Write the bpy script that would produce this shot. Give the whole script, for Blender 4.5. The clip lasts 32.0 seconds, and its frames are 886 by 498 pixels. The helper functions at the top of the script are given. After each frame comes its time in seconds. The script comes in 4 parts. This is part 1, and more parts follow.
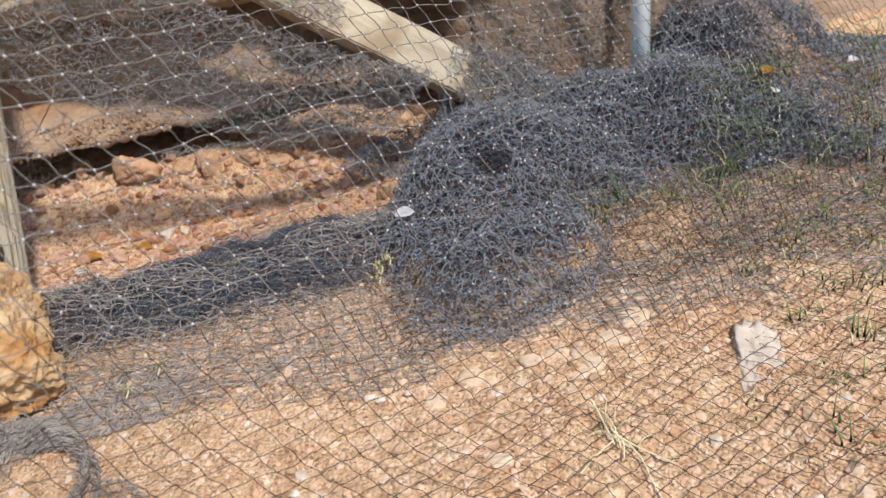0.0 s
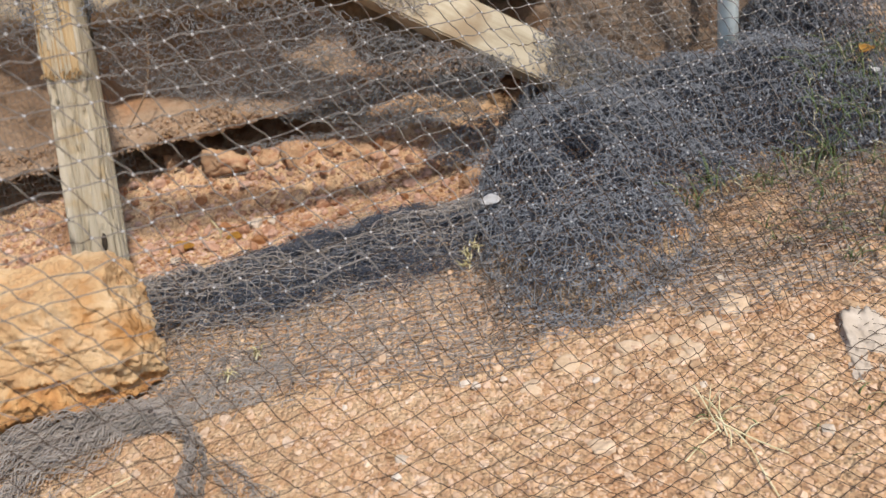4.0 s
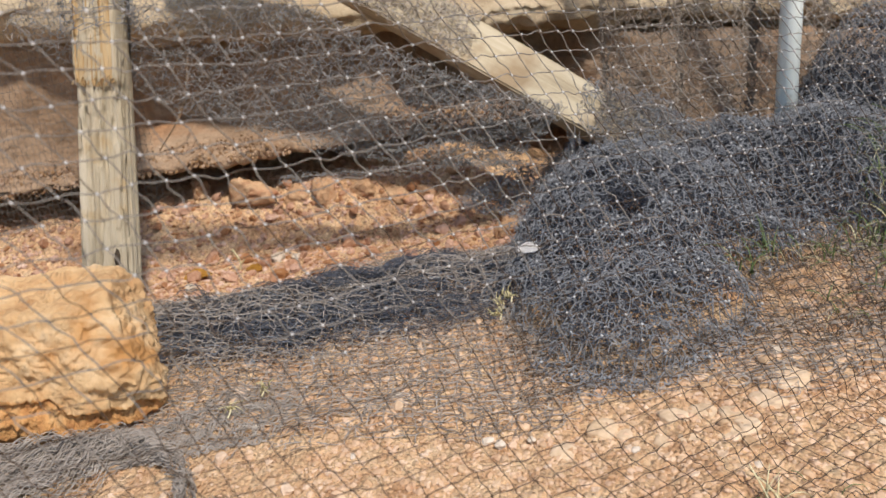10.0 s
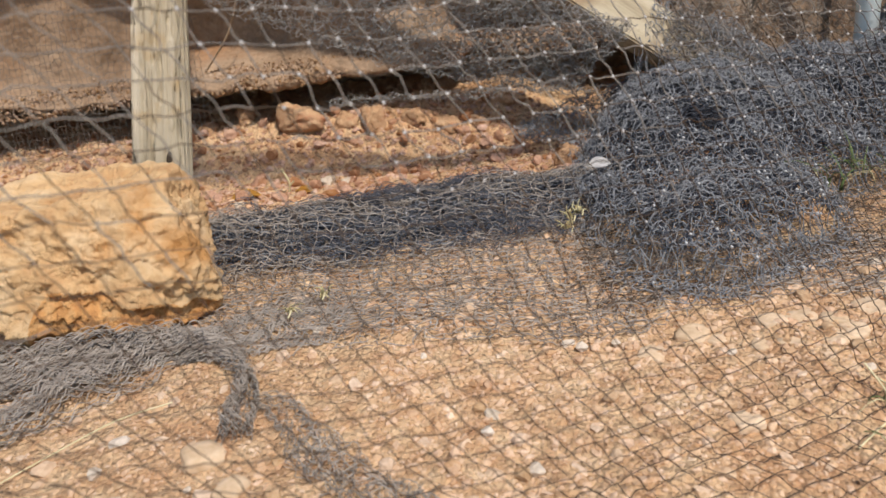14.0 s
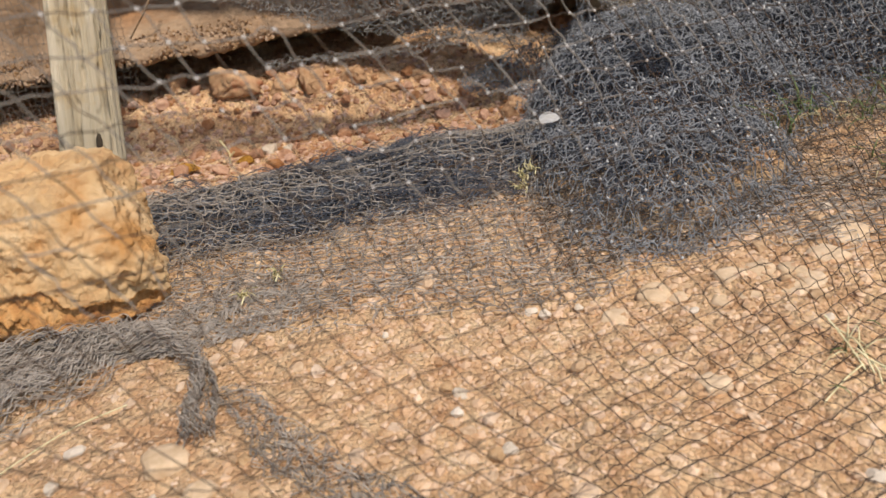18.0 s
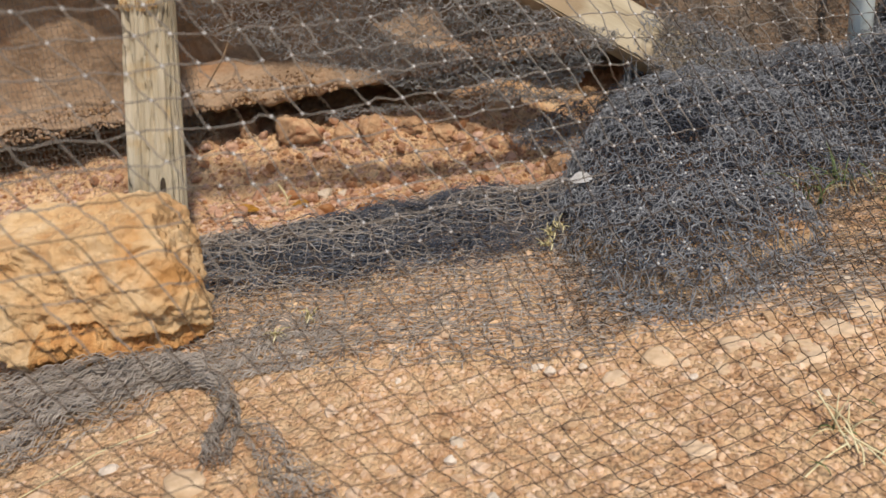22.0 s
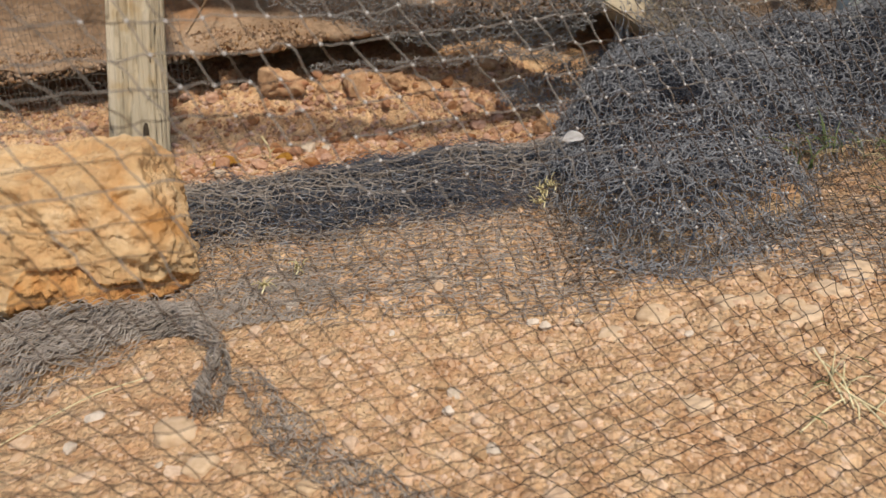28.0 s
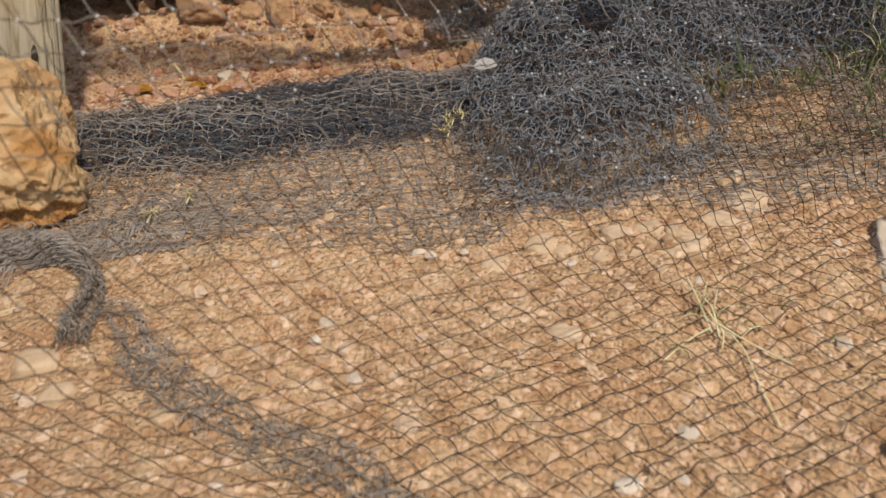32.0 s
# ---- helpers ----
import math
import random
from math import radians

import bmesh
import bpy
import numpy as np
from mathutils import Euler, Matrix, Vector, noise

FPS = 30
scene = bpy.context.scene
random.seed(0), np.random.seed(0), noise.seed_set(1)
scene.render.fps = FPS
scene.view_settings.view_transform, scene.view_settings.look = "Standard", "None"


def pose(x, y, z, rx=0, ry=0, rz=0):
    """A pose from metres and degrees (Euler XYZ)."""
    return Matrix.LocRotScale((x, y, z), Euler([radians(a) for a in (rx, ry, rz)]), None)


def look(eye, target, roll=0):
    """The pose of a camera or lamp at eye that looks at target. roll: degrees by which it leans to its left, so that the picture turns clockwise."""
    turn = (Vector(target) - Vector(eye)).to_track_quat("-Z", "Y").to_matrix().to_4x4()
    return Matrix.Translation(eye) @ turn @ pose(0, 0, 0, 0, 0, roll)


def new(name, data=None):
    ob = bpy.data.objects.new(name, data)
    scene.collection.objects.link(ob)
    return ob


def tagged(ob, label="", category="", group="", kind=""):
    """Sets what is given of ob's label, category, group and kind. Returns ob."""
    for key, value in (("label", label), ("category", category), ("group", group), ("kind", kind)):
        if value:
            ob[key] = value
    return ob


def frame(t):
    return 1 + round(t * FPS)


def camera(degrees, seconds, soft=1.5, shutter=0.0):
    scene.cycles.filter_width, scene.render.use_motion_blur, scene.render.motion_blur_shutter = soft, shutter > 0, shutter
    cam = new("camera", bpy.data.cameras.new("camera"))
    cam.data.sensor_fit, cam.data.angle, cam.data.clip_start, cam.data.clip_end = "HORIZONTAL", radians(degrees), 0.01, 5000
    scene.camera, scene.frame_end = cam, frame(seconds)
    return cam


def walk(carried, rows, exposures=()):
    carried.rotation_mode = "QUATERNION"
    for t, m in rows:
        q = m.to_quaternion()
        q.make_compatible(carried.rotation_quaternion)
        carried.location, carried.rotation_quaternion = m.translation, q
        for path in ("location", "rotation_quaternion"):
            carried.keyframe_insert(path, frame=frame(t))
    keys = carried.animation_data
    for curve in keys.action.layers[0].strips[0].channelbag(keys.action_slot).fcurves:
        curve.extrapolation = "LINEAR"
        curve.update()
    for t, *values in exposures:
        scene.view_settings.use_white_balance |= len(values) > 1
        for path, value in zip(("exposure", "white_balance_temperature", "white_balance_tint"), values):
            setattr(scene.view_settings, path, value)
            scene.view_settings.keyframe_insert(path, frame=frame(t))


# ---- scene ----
cam = camera(58.7, 32.0)
cam.data.dof.use_dof = True
cam.data.dof.focus_distance, cam.data.dof.aperture_fstop = 0.95, 7.0
PATH = [
    (0, (0.169, -0.062, 0.636), (0.232, 1.686, -0.334), -8.4),
    (0.5, (0.173, -0.044, 0.611), (0.202, 1.682, -0.398), -8.9),
    (1, (0.155, -0.032, 0.599), (0.199, 1.684, -0.429), -8.5),
    (1.5, (0.175, -0.015, 0.597), (0.19, 1.7, -0.433), -9.4),
    (2, (0.182, -0.017, 0.608), (0.186, 1.695, -0.426), -9.9),
    (2.5, (0.153, -0.037, 0.61), (0.165, 1.693, -0.392), -9.9),
    (3, (0.139, -0.051, 0.62), (0.118, 1.691, -0.362), -10.3),
    (3.5, (0.127, -0.066, 0.635), (0.042, 1.682, -0.333), -11.2),
    (5.5, (0.141, -0.007, 0.614), (0.042, 1.769, -0.301), -11.1),
    (6, (0.185, 0.013, 0.606), (0.101, 1.806, -0.274), -10.9),
    (6.5, (0.163, 0.012, 0.598), (0.129, 1.818, -0.26), -9.5),
    (7, (0.132, 0.004, 0.604), (0.126, 1.822, -0.23), -10.0),
    (7.5, (0.111, -0.004, 0.58), (0.084, 1.832, -0.214), -9.7),
    (8, (0.077, -0.017, 0.532), (0.014, 1.819, -0.259), -6.5),
    (8.5, (0.092, 0.013, 0.533), (-0.023, 1.833, -0.288), -6.8),
    (9, (0.1, 0.018, 0.545), (-0.025, 1.834, -0.284), -6.9),
    (9.5, (0.104, 0.013, 0.554), (-0.028, 1.83, -0.27), -7.1),
    (10, (0.108, -0.005, 0.567), (-0.027, 1.822, -0.234), -7.0),
    (10.5, (0.112, -0.013, 0.574), (-0.027, 1.821, -0.211), -7.1),
    (11, (0.106, -0.007, 0.568), (-0.034, 1.83, -0.212), -7.0),
    (11.5, (0.095, -0.006, 0.561), (-0.037, 1.834, -0.212), -6.9),
    (12, (0.074, -0.003, 0.539), (-0.039, 1.842, -0.225), -6.4),
    (12.5, (0.032, 0.043, 0.49), (-0.069, 1.882, -0.289), -7.1),
    (13, (-0.033, 0.083, 0.418), (-0.099, 1.923, -0.364), -6.0),
    (13.5, (-0.029, 0.056, 0.437), (-0.128, 1.891, -0.352), -5.8),
    (14, (0.031, 0.005, 0.456), (-0.157, 1.813, -0.378), -6.4),
    (14.5, (0.0, 0.018, 0.43), (-0.157, 1.803, -0.46), -6.5),
    (16.5, (-0.07, 0.139, 0.356), (-0.083, 1.848, -0.683), -5.6),
    (17, (-0.056, 0.09, 0.396), (-0.086, 1.819, -0.608), -6.4),
    (17.5, (-0.031, 0.038, 0.432), (-0.075, 1.78, -0.549), -6.9),
    (18, (0.024, 0.042, 0.476), (-0.047, 1.785, -0.502), -8.6),
    (18.5, (0.042, 0.03, 0.505), (-0.05, 1.779, -0.461), -9.5),
    (19, (0.062, 0.002, 0.537), (-0.053, 1.773, -0.386), -10.4),
    (19.5, (0.074, -0.02, 0.559), (-0.068, 1.777, -0.308), -10.5),
    (20, (0.074, -0.029, 0.571), (-0.081, 1.785, -0.257), -9.7),
    (20.5, (0.061, -0.05, 0.568), (-0.106, 1.778, -0.226), -8.7),
    (21, (0.066, -0.043, 0.532), (-0.123, 1.78, -0.27), -8.4),
    (21.5, (0.08, -0.005, 0.501), (-0.152, 1.802, -0.325), -8.4),
    (22, (0.103, 0.007, 0.51), (-0.166, 1.787, -0.362), -8.6),
    (22.5, (0.091, 0.004, 0.49), (-0.165, 1.741, -0.467), -7.4),
    (23, (0.076, 0.009, 0.492), (-0.151, 1.734, -0.496), -6.6),
    (23.5, (0.067, -0.003, 0.503), (-0.144, 1.718, -0.493), -6.3),
    (24, (0.055, 0.0, 0.486), (-0.149, 1.733, -0.492), -5.5),
    (24.5, (0.062, 0.0, 0.491), (-0.162, 1.727, -0.493), -6.0),
    (26.5, (0.059, 0.002, 0.485), (-0.137, 1.742, -0.481), -5.3),
    (27, (0.063, 0.007, 0.486), (-0.133, 1.746, -0.483), -5.7),
    (27.5, (0.059, 0.01, 0.487), (-0.125, 1.748, -0.485), -5.7),
    (28, (0.065, 0.007, 0.492), (-0.121, 1.756, -0.46), -6.0),
    (28.5, (0.075, 0.01, 0.504), (-0.121, 1.764, -0.436), -6.5),
    (29, (0.069, 0.004, 0.508), (-0.125, 1.779, -0.393), -6.8),
    (29.5, (0.061, 0.0, 0.506), (-0.133, 1.782, -0.381), -6.9),
    (30, (0.091, 0.02, 0.492), (-0.069, 1.796, -0.414), -7.1),
    (30.5, (0.168, 0.056, 0.482), (0.075, 1.793, -0.505), -8.3),
    (31, (0.164, 0.061, 0.458), (0.073, 1.759, -0.595), -6.0),
    (31.5, (0.16, 0.036, 0.432), (0.026, 1.724, -0.632), -4.5),
    (32, (0.165, 0.025, 0.461), (0.022, 1.698, -0.624), -5.2),
]
LIGHT = [(0, 0.25, 6100, 10), (1, 0.18, 6250, 10), (2.5, 0.13, 6350, 10), (5, 0.18, 6300, 10), (7, 0.23, 6250, 10), (10, 0.18, 6450, 10), (13, 0.13, 6450, 10), (17, 0.09, 6900, 10), (20, 0.06, 6700, 10), (23, -0.01, 6900, 10), (28, -0.06, 7000, 10), (30, 0.07, 6850, 10), (31, 0.03, 6850, 10), (32, -0.24, 7100, 10)]
walk(cam, [(t, look(eye, target, roll)) for t, eye, target, roll in PATH], LIGHT)

# ---- sky, sun, exposure ----
SUN_EL, SUN_AZ = 60.0, 138.0
world = bpy.data.worlds.new("world")
scene.world = world
world.use_nodes = True
wn = world.node_tree.nodes
sky = wn.new("ShaderNodeTexSky")
sky.sky_type, sky.sun_disc = "NISHITA", False
sky.sun_elevation, sky.sun_rotation = radians(SUN_EL), radians(SUN_AZ)
world.node_tree.links.new(sky.outputs[0], wn["Background"].inputs[0])
wn["Background"].inputs[1].default_value = 0.14
sun = new("sun", bpy.data.lights.new("sun", "SUN"))
sun.data.energy, sun.data.angle, sun.data.color = 3.9, radians(3.0), (1.0, 0.95, 0.89)
sun_dir = Vector((math.sin(radians(SUN_AZ)) * math.cos(radians(SUN_EL)), math.cos(radians(SUN_AZ)) * math.cos(radians(SUN_EL)), math.sin(radians(SUN_EL))))
sun.matrix_world = look(sun_dir * 20, (0, 1, 0))


# ---- materials ----
def ramp_node(nt, stops):
    r = nt.nodes.new("ShaderNodeValToRGB")
    el = r.color_ramp.elements
    el[0].position, el[0].color = stops[0][0], (*stops[0][1], 1)
    el[1].position, el[1].color = stops[-1][0], (*stops[-1][1], 1)
    for p, c in stops[1:-1]:
        e = el.new(p)
        e.color = (*c, 1)
    return r


def tex(nt, kind, scale, detail=6, rough=0.6, stretch=None, wave=0.0):
    co = nt.nodes.new("ShaderNodeTexCoord")
    out = co.outputs["Object"]
    if stretch:
        mp = nt.nodes.new("ShaderNodeMapping")
        mp.inputs["Scale"].default_value = stretch
        nt.links.new(out, mp.inputs[0])
        out = mp.outputs[0]
    t = nt.nodes.new(kind)
    nt.links.new(out, t.inputs["Vector"])
    t.inputs["Scale"].default_value = scale
    if kind == "ShaderNodeTexNoise":
        t.inputs["Detail"].default_value, t.inputs["Roughness"].default_value = detail, rough
        t.inputs["Distortion"].default_value = wave
    return t


def material(name, stops, scale, rough=0.85, fine=None, bump=0.3, bump_dist=0.004, second=None, stretch=None, metal=0.0, random_amount=0.0, island=False, spec=0.3):
    """Two-scale mottled surface: a colour ramp over a noise, a second colour mixed in by patches, and bump from fine noise."""
    m = bpy.data.materials.new(name)
    m.use_nodes = True
    nt = m.node_tree
    bsdf = nt.nodes["Principled BSDF"]
    bsdf.inputs["Roughness"].default_value, bsdf.inputs["Metallic"].default_value = rough, metal
    bsdf.inputs["Specular IOR Level"].default_value = spec
    n1 = tex(nt, "ShaderNodeTexNoise", scale, 8, 0.65, stretch)
    r1 = ramp_node(nt, stops)
    nt.links.new(n1.outputs["Fac"], r1.inputs[0])
    col = r1.outputs[0]
    if second:
        colour, sscale, lo, hi = second
        n2 = tex(nt, "ShaderNodeTexNoise", sscale, 4, 0.55)
        r2 = ramp_node(nt, [(lo, (0, 0, 0)), (hi, (1, 1, 1))])
        nt.links.new(n2.outputs["Fac"], r2.inputs[0])
        mx = nt.nodes.new("ShaderNodeMix")
        mx.data_type = "RGBA"
        nt.links.new(r2.outputs[0], mx.inputs[0])
        nt.links.new(col, mx.inputs[6])
        mx.inputs[7].default_value = (*colour, 1)
        col = mx.outputs[2]
    if random_amount:
        info = nt.nodes.new("ShaderNodeNewGeometry" if island else "ShaderNodeObjectInfo")
        out = info.outputs["Random Per Island" if island else "Random"]
        hs = nt.nodes.new("ShaderNodeHueSaturation")
        mr = nt.nodes.new("ShaderNodeMapRange")
        mr.inputs[3].default_value, mr.inputs[4].default_value = 1 - random_amount, 1 + random_amount
        nt.links.new(out, mr.inputs[0])
        nt.links.new(mr.outputs[0], hs.inputs["Value"])
        mr2 = nt.nodes.new("ShaderNodeMapRange")
        mr2.inputs[3].default_value, mr2.inputs[4].default_value = 1 + random_amount * 0.6, 1 - random_amount * 0.9
        nt.links.new(out, mr2.inputs[0])
        nt.links.new(mr2.outputs[0], hs.inputs["Saturation"])
        nt.links.new(col, hs.inputs["Color"])
        col = hs.outputs[0]
    nt.links.new(col, bsdf.inputs["Base Color"])
    if bump:
        nb = tex(nt, "ShaderNodeTexNoise", fine or scale * 6, 8, 0.7, stretch)
        b = nt.nodes.new("ShaderNodeBump")
        b.inputs["Strength"].default_value, b.inputs["Distance"].default_value = bump, bump_dist
        nt.links.new(nb.outputs["Fac"], b.inputs["Height"])
        nt.links.new(b.outputs[0], bsdf.inputs["Normal"])
    return m


def crumble(m, scale, dist, strength=0.8):
    """Adds the relief of packed angular crumbs under the fine bump of a material."""
    nt = m.node_tree
    b1 = [n for n in nt.nodes if n.type == "BUMP"][0]
    co = nt.nodes.new("ShaderNodeTexCoord")
    wob = nt.nodes.new("ShaderNodeTexNoise")
    wob.inputs["Scale"].default_value = scale * 0.6
    nt.links.new(co.outputs["Object"], wob.inputs["Vector"])
    mix = nt.nodes.new("ShaderNodeMix")
    mix.data_type, mix.blend_type = "RGBA", "LINEAR_LIGHT"
    mix.inputs[0].default_value = 0.35 / scale
    nt.links.new(co.outputs["Object"], mix.inputs[6])
    nt.links.new(wob.outputs["Color"], mix.inputs[7])
    v = nt.nodes.new("ShaderNodeTexVoronoi")
    v.inputs["Scale"].default_value = scale
    nt.links.new(mix.outputs[2], v.inputs["Vector"])
    b = nt.nodes.new("ShaderNodeBump")
    b.invert = True
    b.inputs["Strength"].default_value, b.inputs["Distance"].default_value = strength, dist
    nt.links.new(v.outputs["Distance"], b.inputs["Height"])
    nt.links.new(b.outputs[0], b1.inputs["Normal"])
    # each crumb has its own tone
    bs = nt.nodes["Principled BSDF"]
    src = bs.inputs["Base Color"].links[0].from_socket
    hs = nt.nodes.new("ShaderNodeHueSaturation")
    mr = nt.nodes.new("ShaderNodeMapRange")
    mr.inputs[3].default_value, mr.inputs[4].default_value = 0.86, 1.12
    sep = nt.nodes.new("ShaderNodeSeparateColor")
    nt.links.new(v.outputs["Color"], sep.inputs[0])
    nt.links.new(sep.outputs[0], mr.inputs[0])
    nt.links.new(mr.outputs[0], hs.inputs["Value"])
    nt.links.new(src, hs.inputs["Color"])
    nt.links.new(hs.outputs[0], bs.inputs["Base Color"])


M_SOIL = material("soil", [(0.3, (0.49, 0.265, 0.13)), (0.48, (0.67, 0.42, 0.225)), (0.70, (0.79, 0.56, 0.335))], 30, 0.95, 170, 0.8, 0.005, ((0.54, 0.285, 0.14), 6, 0.52, 0.72))
crumble(M_SOIL, 150, 0.007, 1.0)
M_GRAVEL = material("gravel", [(0.3, (0.47, 0.265, 0.14)), (0.55, (0.62, 0.405, 0.24)), (0.75, (0.73, 0.53, 0.35))], 30, 0.9, 220, 0.7, 0.002, random_amount=0.16, island=True)
M_STONE = material("stone", [(0.3, (0.42, 0.25, 0.135)), (0.55, (0.55, 0.37, 0.22)), (0.8, (0.65, 0.485, 0.325))], 1.6, 0.9, 6, 0.6, 0.0008, random_amount=0.22)
M_RED = material("red_stone", [(0.3, (0.27, 0.125, 0.065)), (0.55, (0.42, 0.22, 0.12)), (0.8, (0.58, 0.38, 0.24))], 1.6, 0.92, 6, 0.7, 0.001, random_amount=0.28)
M_CHIP = material("red_chips", [(0.3, (0.25, 0.115, 0.06)), (0.5, (0.40, 0.215, 0.12)), (0.75, (0.62, 0.43, 0.29))], 60, 0.92, 220, 0.7, 0.001, random_amount=0.32, island=True)
M_PALE = material("pale_stone", [(0.3, (0.50, 0.39, 0.28)), (0.7, (0.68, 0.57, 0.45))], 1.6, 0.85, 6, 0.5, 0.001, random_amount=0.15)
M_ROCK = material("rock", [(0.30, (0.50, 0.265, 0.11)), (0.48, (0.66, 0.42, 0.205)), (0.74, (0.79, 0.595, 0.365))], 15, 0.93, 80, 1.0, 0.006, ((0.56, 0.28, 0.095), 11, 0.52, 0.68))
M_BROKEN = material("rock_broken", [(0.30, (0.42, 0.17, 0.055)), (0.5, (0.66, 0.33, 0.115)), (0.74, (0.80, 0.50, 0.23))], 34, 0.93, 120, 1.0, 0.006)
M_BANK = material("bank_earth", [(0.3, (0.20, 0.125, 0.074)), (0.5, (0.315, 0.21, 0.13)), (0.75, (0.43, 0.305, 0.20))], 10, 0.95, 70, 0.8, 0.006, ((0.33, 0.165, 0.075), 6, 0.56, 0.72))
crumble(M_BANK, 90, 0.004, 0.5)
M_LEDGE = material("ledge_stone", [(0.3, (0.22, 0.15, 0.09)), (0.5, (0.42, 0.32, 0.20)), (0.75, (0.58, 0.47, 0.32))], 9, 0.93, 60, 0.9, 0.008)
M_POST = material("post_wood", [(0.30, (0.07, 0.05, 0.03)), (0.39, (0.40, 0.32, 0.205)), (0.70, (0.62, 0.53, 0.385))], 60, 0.88, 120, 1.0, 0.008, ((0.44, 0.28, 0.11), 11, 0.56, 0.72), stretch=(1, 1, 0.06))
M_POST2 = material("post_wood_raw", [(0.34, (0.15, 0.08, 0.03)), (0.46, (0.42, 0.27, 0.12)), (0.70, (0.56, 0.42, 0.24))], 85, 0.88, 120, 1.0, 0.006, stretch=(1, 1, 0.06))
M_HOLE = material("hole_shade", [(0.3, (0.02, 0.014, 0.008)), (0.7, (0.06, 0.042, 0.026))], 90, 0.95, 200, 0.8, 0.002)
M_PLANK = material("plank_wood", [(0.32, (0.20, 0.15, 0.09)), (0.47, (0.42, 0.34, 0.22)), (0.75, (0.55, 0.465, 0.33))], 40, 0.85, 60, 0.8, 0.003, ((0.30, 0.215, 0.125), 9, 0.53, 0.68), stretch=(0.07, 1, 1))
M_PIPE = material("pipe_paint", [(0.3, (0.74, 0.77, 0.70)), (0.7, (0.86, 0.88, 0.82))], 16, 0.45, 60, 0.15, 0.001, ((0.30, 0.27, 0.22), 20, 0.62, 0.75), spec=0.5)
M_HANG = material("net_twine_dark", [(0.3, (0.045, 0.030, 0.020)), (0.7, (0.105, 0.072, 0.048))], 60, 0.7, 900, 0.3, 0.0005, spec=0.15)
# the hanging twine in a paler tone, standing for sunlight on it
M_UPPER = material("net_twine_sunlit", [(0.3, (0.135, 0.115, 0.094)), (0.7, (0.26, 0.225, 0.188))], 60, 0.55, 900, 0.3, 0.0005, spec=0.3)
M_BROWN = material("net_twine_brown", [(0.3, (0.165, 0.130, 0.100)), (0.7, (0.33, 0.268, 0.208))], 40, 0.75, 900, 0.3, 0.0005)
M_ORST = material("orange_stone", [(0.3, (0.38, 0.20, 0.10)), (0.52, (0.52, 0.32, 0.175)), (0.8, (0.64, 0.46, 0.29))], 2.2, 0.93, 7, 1.0, 0.004, ((0.38, 0.15, 0.07), 1.2, 0.55, 0.70))
M_NET = material("net_twine", [(0.3, (0.040, 0.043, 0.052)), (0.7, (0.102, 0.107, 0.124))], 60, 0.6, 900, 0.3, 0.0005, spec=0.4)
M_HANK = material("net_twine_earthy", [(0.3, (0.21, 0.175, 0.14)), (0.7, (0.52, 0.445, 0.37))], 40, 0.8, 900, 0.3, 0.0005)
M_NETG = material("net_twine_dusty_lit", [(0.3, (0.145, 0.146, 0.150)), (0.7, (0.335, 0.335, 0.338))], 40, 0.75, 900, 0.3, 0.0005)
M_KNOT = material("net_knot", [(0.3, (0.42, 0.40, 0.38)), (0.7, (0.62, 0.60, 0.57))], 60, 0.5, 900, 0.2, 0.0005)
M_PALEN = material("fine_net_pale", [(0.3, (0.19, 0.178, 0.162)), (0.7, (0.37, 0.35, 0.325))], 40, 0.75, 900, 0.2, 0.0005)
M_FINE = material("fine_net", [(0.3, (0.09, 0.075, 0.06)), (0.7, (0.2, 0.17, 0.14))], 40, 0.75, 900, 0.2, 0.0005)
M_GRASS = material("grass", [(0.3, (0.08, 0.12, 0.03)), (0.7, (0.22, 0.28, 0.08))], 30, 0.6, bump=0, random_amount=0.3, island=True)
M_STRAW = material("straw", [(0.3, (0.56, 0.45, 0.22)), (0.7, (0.76, 0.67, 0.40))], 30, 0.65, bump=0, random_amount=0.2, island=True)
M_SPRIG = material("yellow_sprig", [(0.3, (0.54, 0.43, 0.18)), (0.7, (0.74, 0.64, 0.34))], 60, 0.6, bump=0, random_amount=0.15, island=True)
M_LEAFW = material("pale_leaf", [(0.3, (0.6, 0.56, 0.5)), (0.7, (0.78, 0.75, 0.72))], 60, 0.6, 300, 0.3, 0.001)
M_LEAFO = material("orange_leaf", [(0.3, (0.42, 0.19, 0.03)), (0.7, (0.60, 0.33, 0.06))], 60, 0.6, 300, 0.3, 0.001)
M_TWIG = material("twig", [(0.3, (0.22, 0.14, 0.08)), (0.7, (0.40, 0.28, 0.17))], 60, 0.8, 300, 0.3, 0.001)


# ---- building helpers ----
rng = np.random.default_rng(7)


def nz(x, y, z=0.0):
    return noise.noise(Vector((x, y, z)))


def fbm(x, y, z=0.0, octaves=4):
    return noise.fractal(Vector((x, y, z)), 1.0, 2.0, octaves)


def raw_mesh(name, verts, faces, material_, smooth=True):
    me = bpy.data.meshes.new(name)
    me.from_pydata([tuple(v) for v in verts], [], faces)
    me.materials.append(material_)
    if smooth:
        me.polygons.foreach_set("use_smooth", np.ones(len(me.polygons), dtype=bool))
    me.update()
    return me


def part(name, bm, material_, parent=None, label="", smooth=True):
    """Links a bmesh as one mesh object under a thing or a part."""
    me = bpy.data.meshes.new(name)
    bm.to_mesh(me)
    bm.free()
    me.materials.append(material_)
    for p in me.polygons:
        p.use_smooth = smooth
    ob = new(name, me)
    if parent:
        ob.parent = parent
    if label:
        tagged(ob, label)
    return ob


